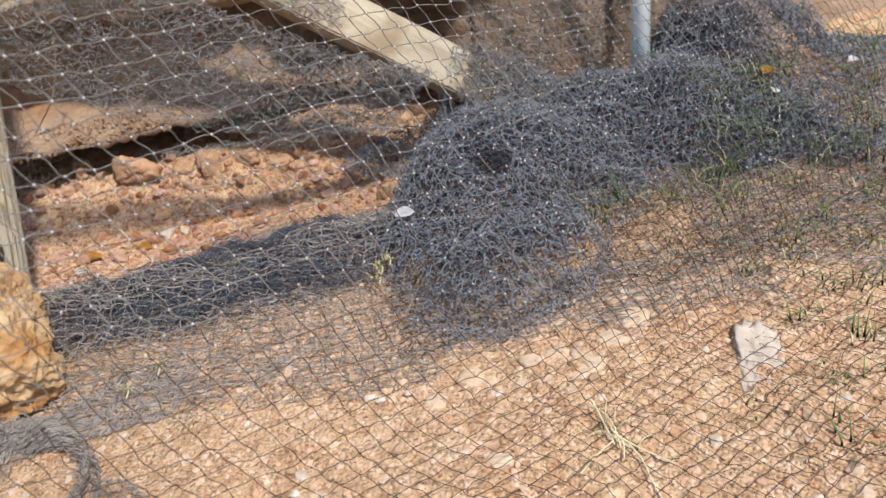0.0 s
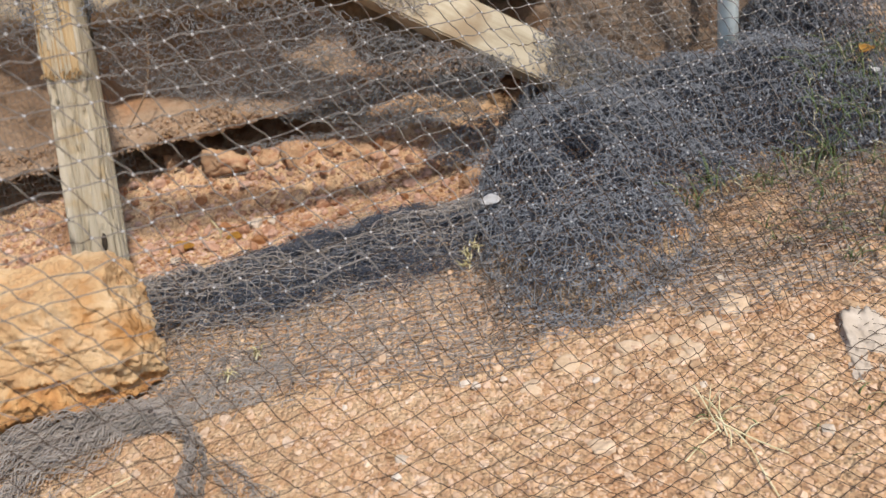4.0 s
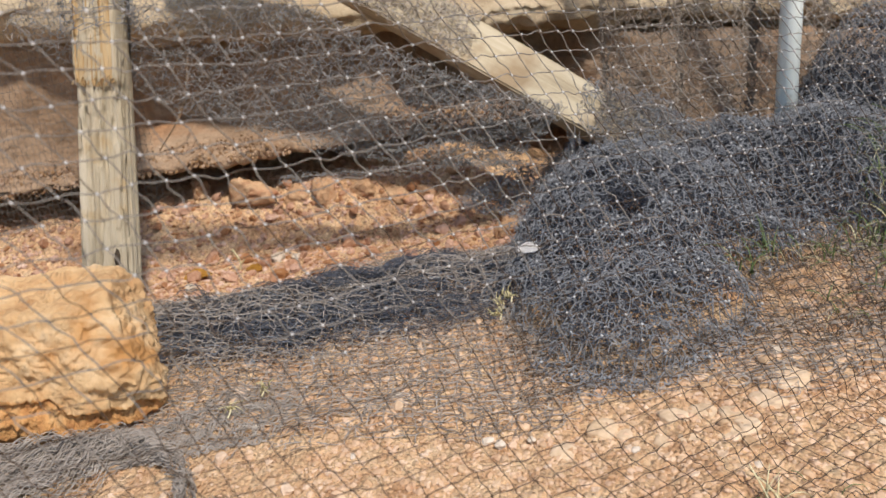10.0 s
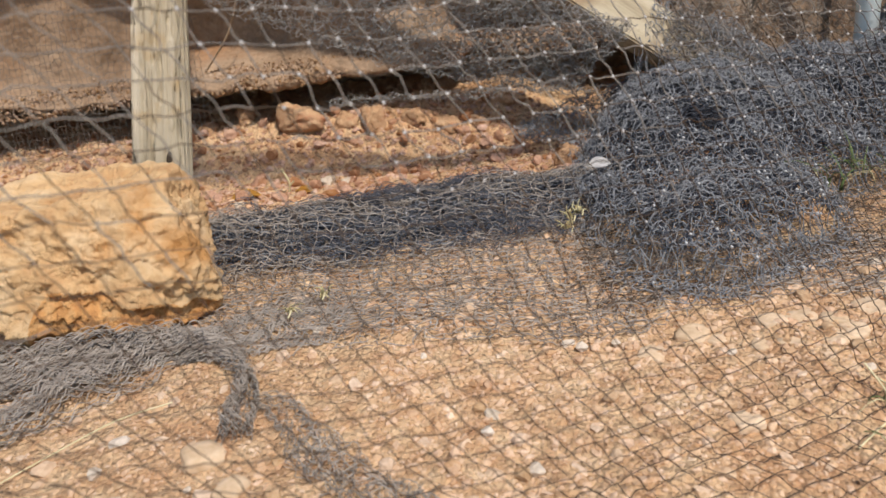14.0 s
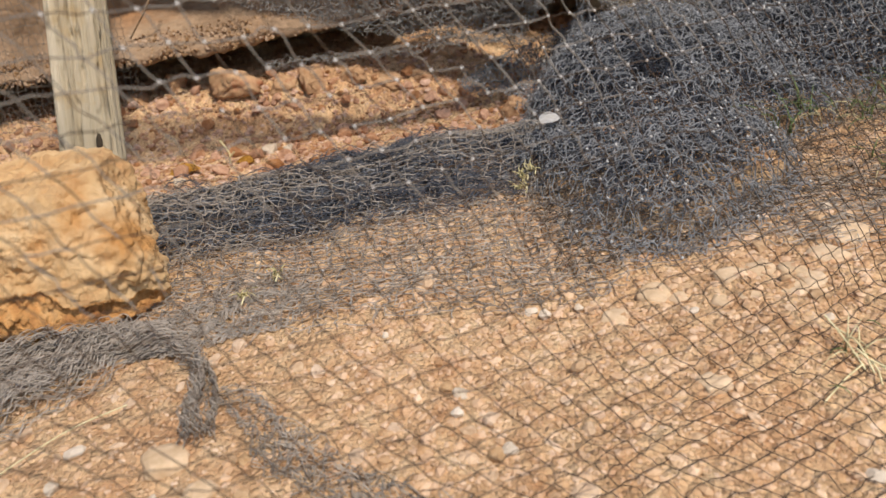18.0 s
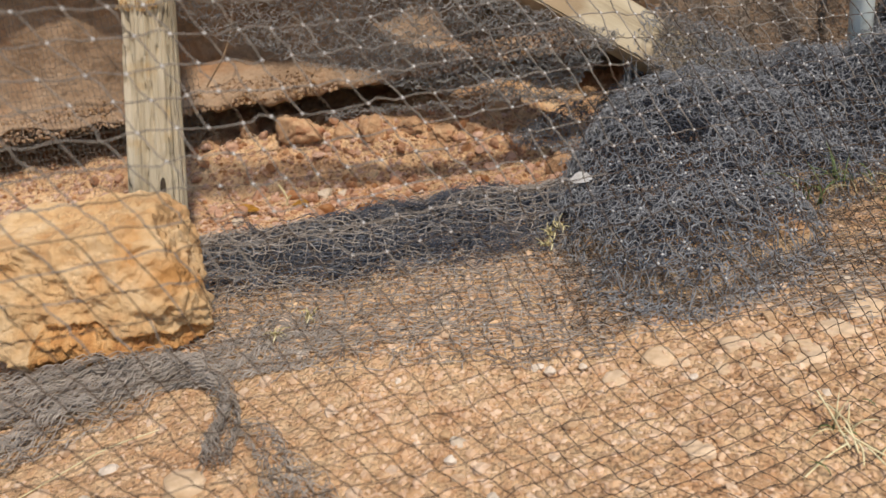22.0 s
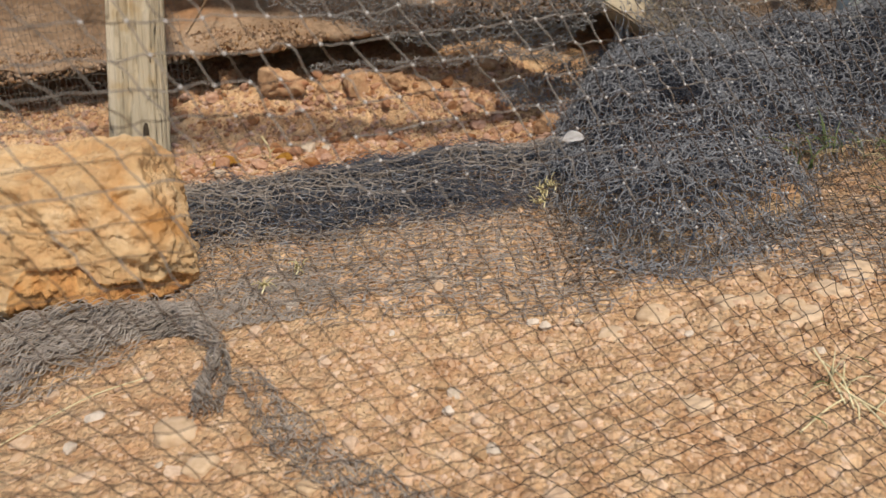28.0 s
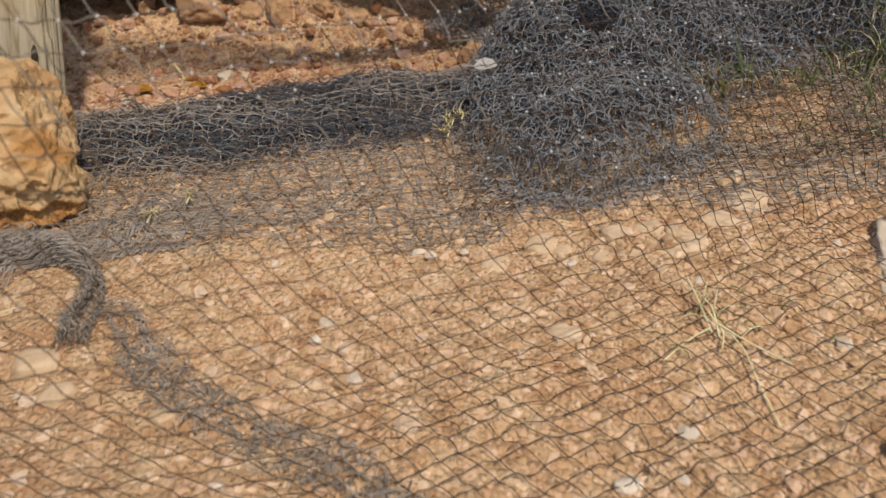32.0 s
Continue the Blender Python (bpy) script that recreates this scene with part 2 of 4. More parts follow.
def child(name, me, parent, label="", kind=""):
    ob = new(name, me)
    ob.parent = parent
    return tagged(ob, label, kind=kind)


def empty(name, place, label, category, group="", kind=""):
    ob = new(name)
    ob.location = place
    ob.empty_display_size = 0.05
    return tagged(ob, label, category, group, kind)


def sstep(a, b, v):
    t = min(1.0, max(0.0, (v - a) / (b - a)))
    return t * t * (3 - 2 * t)


def bank_line(x):
    return 1.63 + 0.22 * x


def ground_z(x, y):
    """Height of the ground: a nearly flat earth floor that rises to the back on one side."""
    near = 1.0 - sstep(3.0, 8.0, math.hypot(x, y - 1))
    z = 0.010 * fbm(x * 4, y * 4, 3.1) + 0.006 * fbm(x * 17, y * 17, 1.7)
    z += 0.055 * sstep(0.42, 0.85, x) * sstep(0.95, 1.45, y)
    z -= 0.025 * sstep(1.15, 1.40, y) * (1 - sstep(0.0, 0.4, x))
    z += 0.082 * sstep(-0.17, 0.03, y - bank_line(x)) * (1 - sstep(2.0, 4.0, abs(x))) * (1 - 0.9 * sstep(0.02, 0.18, x))
    if -1.4 < x < 1.6 and 0 < y < 2.2:
        z += 0.0045 * fbm(x * 45, y * 45, 8.2) * (1 + 1.6 * sstep(1.25, 1.5, y))
    return z * near


def smooth_path(points, n):
    """A Catmull-Rom line through the points, n steps to each span."""
    p = [Vector(q) for q in points]
    p = [p[0] * 2 - p[1]] + p + [p[-1] * 2 - p[-2]]
    out = []
    for i in range(1, len(p) - 2):
        for k in range(n):
            t = k / n
            a, b, c, d = p[i - 1], p[i], p[i + 1], p[i + 2]
            out.append(0.5 * (2 * b + (c - a) * t + (2 * a - 5 * b + 4 * c - d) * t * t + (3 * b - a - 3 * c + d) * t ** 3))
    out.append(p[-2])
    return out


def strands(lines, radius, sides=3):
    """Vertices and faces of thin tubes. lines: array of strand, point, xyz, all with as many points."""
    lines = np.asarray(lines, float)
    n, k, _ = lines.shape
    way = np.gradient(lines, axis=1)
    way /= np.linalg.norm(way, axis=2, keepdims=True) + 1e-9
    ref = np.where(np.abs(way[:, :, 2:3]) < 0.9, np.array([0, 0, 1.0]), np.array([1.0, 0, 0]))
    a = np.cross(way, ref)
    a /= np.linalg.norm(a, axis=2, keepdims=True) + 1e-9
    b = np.cross(way, a)
    r = np.asarray(radius, float)
    r = r.reshape(-1, 1, 1) if r.ndim else r
    rings = [lines + r * (math.cos(t) * a + math.sin(t) * b) for t in (2 * math.pi * s / sides for s in range(sides))]
    verts = np.stack(rings, 2).reshape(-1, 3)
    base = (np.arange(n)[:, None, None] * k + np.arange(k - 1)[None, :, None]) * sides
    s = np.arange(sides)[None, None, :]
    s2 = (s + 1) % sides
    faces = np.stack([base + s, base + s2, base + sides + s2, base + sides + s], -1).reshape(-1, 4)
    return verts, faces


def quad_mesh(name, verts, faces, material_, smooth=True):
    me = bpy.data.meshes.new(name)
    w = faces.shape[1]
    me.vertices.add(len(verts))
    me.vertices.foreach_set("co", np.asarray(verts, np.float32).ravel())
    me.loops.add(faces.size)
    me.loops.foreach_set("vertex_index", faces.astype(np.int32).ravel())
    me.polygons.add(len(faces))
    me.polygons.foreach_set("loop_start", np.arange(0, faces.size, w, dtype=np.int32))
    me.polygons.foreach_set("use_smooth", np.full(len(faces), smooth))
    me.materials.append(material_)
    me.update(calc_edges=True)
    me.validate()
    return me


def blobs(centres, size):
    """Small eight-sided knots at the centres."""
    c = np.asarray(centres, float)
    d = np.array([[1, 0, 0], [-1, 0, 0], [0, 1, 0], [0, -1, 0], [0, 0, 1], [0, 0, -1]], float)
    s = np.asarray(size, float)
    s = s.reshape(-1, 1, 1) if s.ndim else s
    verts = (c[:, None, :] + d[None] * s).reshape(-1, 3)
    f = np.array([[0, 2, 4], [2, 1, 4], [1, 3, 4], [3, 0, 4], [2, 0, 5], [1, 2, 5], [3, 1, 5], [0, 3, 5]])
    faces = (np.arange(len(c))[:, None, None] * 6 + f[None]).reshape(-1, 3)
    return verts, faces


def lattice(place, ni, nj, keep, curl, mids=2, seed=1):
    """A net: knots at place(i, j) and the twine between neighbours, with a random curl."""
    g = np.random.default_rng(seed)
    pts = {}
    for i in range(ni):
        for j in range(nj):
            p = place(i, j)
            if p is not None and keep(p):
                pts[i, j] = np.array(p)
    lines = []
    for (i, j), p in pts.items():
        for q in (pts.get((i + 1, j)), pts.get((i, j + 1))):
            if q is not None:
                d = min(1.0, np.linalg.norm(q - p) / 0.02)
                a, b = g.normal(0, curl, 3) * d, g.normal(0, curl, 3) * d
                t = np.linspace(0, 1, mids + 2)[:, None]
                lines.append(p * (1 - t) + q * t + a * np.sin(math.pi * t) * 1.3 + b * np.sin(2 * math.pi * t))
    return np.array(list(pts.values())), np.array(lines)


# ---- ground ----
def build_ground():
    def axis(lo, hi, fine, far):
        mid = list(np.arange(lo, hi, fine))
        step, out, v = fine, [], hi
        while v < far:
            out.append(v)
            step *= 1.35
            v += step
        step, back, v = fine, [], lo - fine
        while v > -far:
            back.append(v)
            step *= 1.35
            v -= step
        return back[::-1] + mid + out + [far]

    xs, ys = axis(-1.3, 1.5, 0.011, 600), axis(0.15, 2.0, 0.011, 600)
    verts = [(x, y, ground_z(x, y)) for y in ys for x in xs]
    w = len(xs)
    faces = np.array([(r * w + c, r * w + c + 1, (r + 1) * w + c + 1, (r + 1) * w + c) for r in range(len(ys) - 1) for c in range(w - 1)])
    ob = new("ground", quad_mesh("ground", verts, faces, M_SOIL))
    tagged(ob, "dry orange earth ground strewn with gravel", "ground", kind="structure")


build_ground()


def build_bank():
    """The eroded earth bank behind: an undercut, a lip, a recessed wall and an overhanging ledge of paler stone."""
    def profile(x):
        t = 0.345 - 0.125 * max(-1.3, min(1.6, x))
        g = ground_z(x, bank_line(x))
        b = 0.02 * sstep(-0.5, -0.75, x)
        low = [(0.30, g - 0.05), (0.30, 0.04), (0.24, 0.115 + b), (0.10, 0.125 + b), (0.0, 0.126 + b), (-0.03, 0.138 + 0.5 * b), (-0.015, 0.160), (0.025, 0.175), (0.05, 0.215), (0.065, t - 0.10), (0.085, t - 0.05), (0.10, t - 0.03)]
        plain = sstep(0.32, 0.50, x)
        low = [(d + plain * (-0.20 + 0.025 * k - d), z + plain * (g - 0.05 + (t - g + 0.02) * k / 11 - z)) for k, (d, z) in enumerate(low)]
        high = [(0.14, t - 0.04), (0.03, t - 0.02), (-0.015, t + 0.01), (0.0, t + 0.045), (0.045, t + 0.06), (0.06, t + 0.10), (0.03, t + 0.12), (0.05, t + 0.30), (0.12, t + 0.5), (0.5, t + 0.62), (2.5, t + 0.75), (8, t + 0.9)]
        # hollows washed out beside the post and under the plank
        cave = 0.17 * sstep(-0.10, 0.02, x) * (1 - sstep(0.24, 0.36, x))
        nook = 0.08 * sstep(-0.66, -0.58, x) * (1 - sstep(-0.44, -0.36, x))
        low = [(d + (cave if k > 3 else 0) + (nook if k > 7 else 0), z) for k, (d, z) in enumerate(low)]
        return low, [(d + 0.08 * plain, z) for d, z in high]

    xs = np.concatenate([np.arange(-9, -1.3, 0.25), np.arange(-1.3, 1.6, 0.014), np.arange(1.6, 9, 0.25)])
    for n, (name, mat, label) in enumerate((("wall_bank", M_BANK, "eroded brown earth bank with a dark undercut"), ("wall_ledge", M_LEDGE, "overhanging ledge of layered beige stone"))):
        rows = []
        for x in xs:
            pr = smooth_path([(d, z, 0) for d, z in profile(x)[n]], 5)
            rows.append([(x, p[0], p[1]) for p in pr])
        k = len(rows[0])
        verts = []
        for row in rows:
            for x, d, z in row:
                y = bank_line(max(-3, min(3, x))) + d
                s = (0.010 + 0.010 * n) * fbm(x * 5, z * 9, d * 3 + n * 7) + 0.013 * fbm(x * 22, z * 30, n * 5 + 2) + 0.006 * fbm(x * 60, z * 70, n)
                if n == 1:
                    s += 0.014 * nz(x * 2, z * 60, 4)
                verts.append((x, y + s, z + 0.6 * s + 0.007 * fbm(x * 6, 3.3, n)))
        faces = np.array([(c * k + r, (c + 1) * k + r, (c + 1) * k + r + 1, c * k + r + 1) for c in range(len(xs) - 1) for r in range(k - 1)])
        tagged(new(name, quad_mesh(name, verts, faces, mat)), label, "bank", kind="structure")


build_bank()


# ---- the large rock ----
def rock_mesh(name, size, seed, rough, mat, cuts=3, box=0.5, flat=()):
    """A stone: a sphere pulled towards a box, cut by planes, roughened by noise at three scales."""
    bm = bmesh.new()
    bmesh.ops.create_icosphere(bm, subdivisions=cuts, radius=1)
    for v in bm.verts:
        c = v.co.normalized()
        m = max(abs(c.x), abs(c.y), abs(c.z))
        c = c * (1 - box) + (c / m * 0.86) * box
        for nx, ny, nz_, d in flat:
            e = Vector((nx, ny, nz_)).normalized()
            over = c.dot(e) - d
            if over > 0:
                c -= e * over * 0.92
        o = Vector((seed * 3.1, seed * 1.7, seed * 2.3))
        k = 1 + rough * (0.55 * noise.fractal(c * 1.4 + o, 1, 2, 3) + 0.30 * noise.fractal(c * 4 + o, 1, 2, 4) + 0.10 * noise.fractal(c * 13 + o, 1, 2, 3))
        v.co = Vector((c.x * size[0], c.y * size[1], c.z * size[2])) * k
    me = bpy.data.meshes.new(name)
    bm.to_mesh(me)
    bm.free()
    me.materials.append(mat)
    me.polygons.foreach_set("use_smooth", np.ones(len(me.polygons), dtype=bool))
    return me


def hollow_top(c):
    """Upper edge of the broken hollow on the boulder's front."""
    return -0.002 - 0.42 * max(0.0, c.x - 0.005) + 0.016 * noise.noise(c / 0.12 * 4.1) - 2.2 * max(0.0, -0.035 - c.x)


def boulder_mesh():
    """A boulder split along planes: each direction meets the nearest plane, edges rounded, a broken hollow low on the front."""
    planes = []
    for nx, ny, nz_, d in ((-0.02, 0.014, 1, 0.0892), (0.10, -1, 0.35, 0.0976), (0.0, -0.75, -0.66, 0.133), (1, 0.2, 0.28, 0.1138), (0.8, 0.6, -0.4, 0.1155), (0.75, -0.65, 0.0, 0.1333), (-1, -0.15, -0.1, 0.1455), (-0.7, -0.65, 0.1, 0.1706), (-0.6, -0.35, -0.7, 0.136), (-0.7, -0.2, 0.65, 0.1494), (0, 1, 0.2, 0.09), (0, 0, -1, 0.082), (0.35, -0.75, 0.55, 0.111), (-0.45, -0.80, 0.35, 0.1461)):
        planes.append((Vector((nx, ny, nz_)).normalized(), d))
    bm = bmesh.new()
    bmesh.ops.create_icosphere(bm, subdivisions=7, radius=1)
    for v in bm.verts:
        u = v.co.normalized()
        w = (u + 0.03 * Vector((noise.noise(u * 3.1), noise.noise(u * 3.1 + Vector((9, 2, 4))), noise.noise(u * 3.1 + Vector((3, 7, 1)))))).normalized()
        c = u / sum(max(0.0, w.dot(n) / d) ** 34 for n, d in planes) ** (1 / 34)
        e = c / 0.12
        g = 0.003 * noise.fractal(e * 2.2, 1, 2, 3) - 0.002 + 0.005 * noise.fractal(e * 6, 1, 2, 4) + 0.0018 * noise.fractal(e * 20, 1, 2, 3) - 0.004 * abs(noise.noise(e * 4.5 + Vector((2, 6, 3))))
        g -= 0.006 * max(0.0, noise.noise(e * 6 + Vector((5, 1, 8))) - 0.25)
        # chipped facets, each tilted its own way
        for size, amount in ((2.6, 0.0042), (6.0, 0.0016)):
            o = e * size + 0.35 * Vector((noise.noise(e * 5), noise.noise(e * 5 + Vector((4, 4, 4))), 0))
            seat = noise.voronoi(o)[1][0]
            g += amount * 1.6 * (o - seat).dot(noise.cell_vector(seat * 7.3) * 2 - Vector((1, 1, 1)))
        # split steps slanting over the front
        k = c.x * 0.5 + c.z + 0.010 * noise.noise(e * 3.5)
        g += 0.004 * sstep(0.0, 0.012, k - 0.028) - 0.004 * sstep(0.0, 0.010, k + 0.004) * (1 - sstep(0.03, 0.05, c.x))
        edge = hollow_top(c)
        low = edge - c.z
        if c.y < -0.02 and low > 0:
            g -= 0.009 * sstep(0.0, 0.005, low) * sstep(0.02, 0.05, -c.y) + 0.006 * abs(noise.noise(e * 9)) + 0.003 * noise.fractal(e * 18, 1, 2, 3)
        v.co = c + u * g
    me = bpy.data.meshes.new("rock")
    for f in bm.faces:
        c = f.calc_center_median()
        f.smooth = True
        edge = hollow_top(c) + 0.003
        f.material_index = 1 if c.y < -0.03 and c.z < edge else 0
    bm.to_mesh(me)
    bm.free()
    me.materials.append(M_ROCK)
    me.materials.append(M_BROKEN)
    return me


rock = new("rock", boulder_mesh())
rock.location = (-0.475, 0.875, 0.085)
tagged(rock, "pale ochre sandstone boulder with a broken orange underside", "rock")


# ---- fence post, plank and pipe ----
NOTCH = 0.406


def narrow(x, z):
    """The post tapers upwards on one side."""
    return 0.0375 - (0.0375 - x) * (1 - 0.45 * max(0.0, z - 0.12))


def build_post():
    th = empty("fence_post", (-0.44, 1.06, 0), "split weathered timber fence post with a broken face", "post")
    bm = bmesh.new()
    rows, around = 150, 88
    cracks = [(g.uniform(math.pi * 1.08, math.pi * 1.92), g.uniform(0.05, 0.4), g.uniform(0.03, 0.10), g.uniform(0.003, 0.008)) for g in (random.Random(5),) for _ in range(26)]
    ring = []
    for r in range(rows + 1):
        z = -0.10 + r * 0.95 / rows
        vs = []
        for a in range(around):
            t = 2 * math.pi * a / around
            c, s = math.cos(t), math.sin(t)
            k = 1 / max(abs(c), abs(s))
            k = k * 0.75 + 0.25
            x, y = 0.0375 * c * k, 0.030 * s * k
            g = -sum(dp for at, zc, ln, dp in cracks if abs(t - at + 0.15 * nz(z * 14, at)) < 0.06 and abs(z - zc) < ln)
            g += 0.0022 * nz(a * 0.9, z * 5, 2) + 0.003 * nz(a * 2.1, z * 2.2, 9) - 0.016 * max(0.0, nz(a * 1.1, z * 2.6, 31) - 0.20)
            if s < -0.3 and z > NOTCH + 0.012 * nz(x * 180, 1, 4):
                g += 0.004
            vs.append(bm.verts.new((narrow(x * (1 + g / 0.04), z), y * (1 + g / 0.03) + 0.004 * nz(z * 3, 5), z)))
        ring.append(vs)
    for r in range(rows):
        for a in range(around):
            b = (a + 1) % around
            bm.faces.new((ring[r][a], ring[r][b], ring[r + 1][b], ring[r + 1][a]))
    bm.faces.new(ring[-1])
    bm.faces.new(ring[0][::-1])
    body = part("post_body", bm, M_POST, th)
    # the browner face left where the outer wood broke away
    bm = bmesh.new()
    grid = []
    for r in range(26):
        row = []
        for c in range(21):
            x = -0.031 + 0.0031 * c
            low = NOTCH + 0.003 + 0.012 * nz(x * 180, 1, 4)
            row.append(bm.verts.new((narrow(x, low), -0.0335 - 0.0025 * nz(x * 220, r * 0.12, 7) - 0.001 * nz(x * 500, r * 0.3, 2), low + r * 0.0085)))
        grid.append(row)
    for r in range(25):
        for c in range(20):
            bm.faces.new((grid[r][c], grid[r][c + 1], grid[r + 1][c + 1], grid[r + 1][c]))
    part("broken_face", bm, M_POST2, body, "raw orange-brown broken wood face")
    g = random.Random(4)
    for k in range(11):
        x, ln = -0.034 + 0.0066 * k + g.uniform(-0.002, 0.002), g.uniform(0.003, 0.012)
        z0 = NOTCH + 0.012 * nz(x * 180, 1, 4)
        x = narrow(x, z0)
        bm = bmesh.new()
        w = g.uniform(0.0016, 0.0034)
        vs = [bm.verts.new(p) for p in ((x - w, -0.0305, z0), (x + w, -0.0305, z0 + 0.004), (x + w * 0.6, -0.0375, z0 + 0.002), (x - w * 0.6, -0.0375, z0 - 0.004), (x - w * 0.5, -0.0345, z0 - ln), (x + w * 0.4, -0.0345, z0 - ln * 0.9))]
        for f in ((0, 1, 2, 3), (0, 3, 4), (3, 2, 5, 4), (2, 1, 5), (1, 0, 4, 5)):
            bm.faces.new([vs[i] for i in f])
        part("splinter", bm, M_POST2, body, smooth=False)
    # a solid flat lens stands for the hole, its inner shade painted dark
    bm = bmesh.new()
    bmesh.ops.create_icosphere(bm, subdivisions=3, radius=1)
    for v in bm.verts:
        k = 1 + 0.25 * noise.noise(v.co * 2)
        v.co = Vector((0.0245 + 0.0042 * v.co.x * k, -0.0305 + 0.0025 * v.co.y, 0.150 + 0.013 * v.co.z * k))
    part("knot_hole", bm, M_HOLE, body, "knot hole, its inner shade painted dark")
    th.matrix_world = pose(-0.475, 0.998, 0, -22, 3.5, 0)
    return th


build_post()


def box_part(name, size, mat, parent, place=None, bevel=0.003, cuts=1, warp=0.0, label=""):
    bm = bmesh.new()
    bmesh.ops.create_cube(bm, size=1)
    for v in bm.verts:
        v.co = Vector((v.co.x * size[0], v.co.y * size[1], v.co.z * size[2]))
    bmesh.ops.bevel(bm, geom=list(bm.edges), offset=bevel, segments=2, affect="EDGES")
    if cuts > 1:
        bmesh.ops.subdivide_edges(bm, edges=[e for e in bm.edges if e.calc_length() > size[0] * 0.5], cuts=cuts)
        for v in bm.verts:
            v.co += Vector((0, warp * nz(v.co.x * 6, v.co.y * 30, 1), warp * nz(v.co.x * 5, v.co.y * 25, 7)))
    ob = part(name, bm, mat, parent, label, smooth=False)
    if place is not None:
        ob.matrix_local = place
    return ob


plank = empty("plank", (0.3, 1.45, 0.2), "weathered pale timber plank leaning into the net heap", "plank")
box_part("board", (1.02, 0.094, 0.036), M_PLANK, plank, cuts=14, warp=0.003)
ax, yv = Vector((0.815, 0.0, -0.58)).normalized(), Vector((0.44, 0.645, 0.62)).normalized()
zv = ax.cross(yv).normalized()
yv = zv.cross(ax)
m = Matrix((ax, yv, zv)).transposed().to_4x4()
m.translation = Vector((0.2935, 1.45, 0.196)) - ax * 0.31 - zv * 0.018
plank.matrix_world = m

pipe = empty("pipe_post", (0.69, 1.49, 0), "upright pale grey painted steel pipe post", "pole")
bm = bmesh.new()
bmesh.ops.create_cone(bm, cap_ends=True, segments=32, radius1=0.0205, radius2=0.0205, depth=1.2)
part("tube", bm, M_PIPE, pipe)
pipe.children[0].location = (0, 0, 0.5)
pipe.matrix_world = pose(0.685, 1.50, 0, -14, 5, 0)


# ---- nets ----
def net_part(name, lines, radius, mat, parent, label="", kind=""):
    off = np.array(parent.location)
    v, f = strands(lines, radius)
    return child(name, quad_mesh(name, v - off, f, mat), parent, label, kind)


def knot_part(knots, size, parent):
    off = np.array(parent.parent.location)
    bv, bf = blobs(knots, size)
    # sun glints on the knots are put into their pale colour
    return child("knotting", quad_mesh("knotting", bv - off, bf, M_KNOT), parent, "pale knots with sun glints in the colour", "stuff")


def front_surface(p, q):
    """The hanging net: p runs along it, q down it from above the view and on over the ground; it leans away upwards, turned to the fence line."""
    x = -0.75 + 0.80 * p
    x = 0.45 + (x - 0.45) * (1 - 0.13 * sstep(0.75, 1.1, q))
    foot = 0.375 + 0.52 * x + 0.25 * math.sqrt(x * x + 0.01)
    x += 0.014 * nz(p * 5, q * 5, 1)
    z = 0.92 - 0.92 * q
    if z > 0.012:
        s = z / 0.42
        s = s * s * (1.6 - 0.6 * s) if s < 1 else s
        y = foot * (1 - s) + (0.60 + 0.95 * x) * s if s < 1 else (0.60 + 0.95 * x) + 0.10 * (s - 1)
        y += (0.02 * nz(p * 4, q * 4, 5) + 0.008 * nz(p * 14, q * 14, 3)) * min(1, z * 8)
        return Vector((x, y, max(z, ground_z(x, y) + 0.005)))
    over = (0.012 - z) / 0.92
    x, y = x + 0.10 * over, foot - 1.02 * over
    return Vector((x, y, ground_z(x, y) + 0.006 + 0.004 * nz(x * 30, y * 30, 2)))


def build_front_net():
    th = empty("hanging_net", (0.3, 0.9, 0.0), "dark knotted netting hanging in wide diamond cells", "net")

    def place(i, j):
        p = i * 0.0135 + j * 0.0235 - 1.45
        q = i * 0.0215 + j * 0.0035 - 0.57
        if not (-0.15 < p < 2.3 and 0.0 < q < 1.62):
            return None
        k = 0.0008
        return front_surface(p, q) + Vector((rng.normal(0, k), rng.normal(0, k), rng.normal(0, k)))

    knots, lines = lattice(place, 104, 162, lambda p: p.y > 0.16, 0.0008, 3, 3)
    # One twine: sunlit look high up and darker below, both put into colour.
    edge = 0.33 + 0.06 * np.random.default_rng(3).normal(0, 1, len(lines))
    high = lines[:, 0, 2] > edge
    upper = net_part("bleached_twine", lines[high], 0.00062, M_UPPER, th, "upper part of the net, coloured as sunlit")
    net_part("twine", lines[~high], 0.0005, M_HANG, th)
    knot_part(knots[knots[:, 2] > 0.27 + 0.9 * np.maximum(0, -0.02 - knots[:, 0])], 0.0016, upper)


build_front_net()


def plank_top(x, y):
    """Height of the plank's upper face over a point under its buried end."""
    o = Vector((0.2935, 1.45, 0.196))
    det = ax.x * yv.y - ax.y * yv.x
    dx, dy = x - o.x, y - o.y
    s, w = (dx * yv.y - dy * yv.x) / det, (ax.x * dy - ax.y * dx) / det
    return o.z + ax.z * s + yv.z * w if abs(w) < 0.058 and -0.01 < s < 0.205 else 0.0


def soft_max(*v):
    return sum(a ** 4 for a in v) ** 0.25


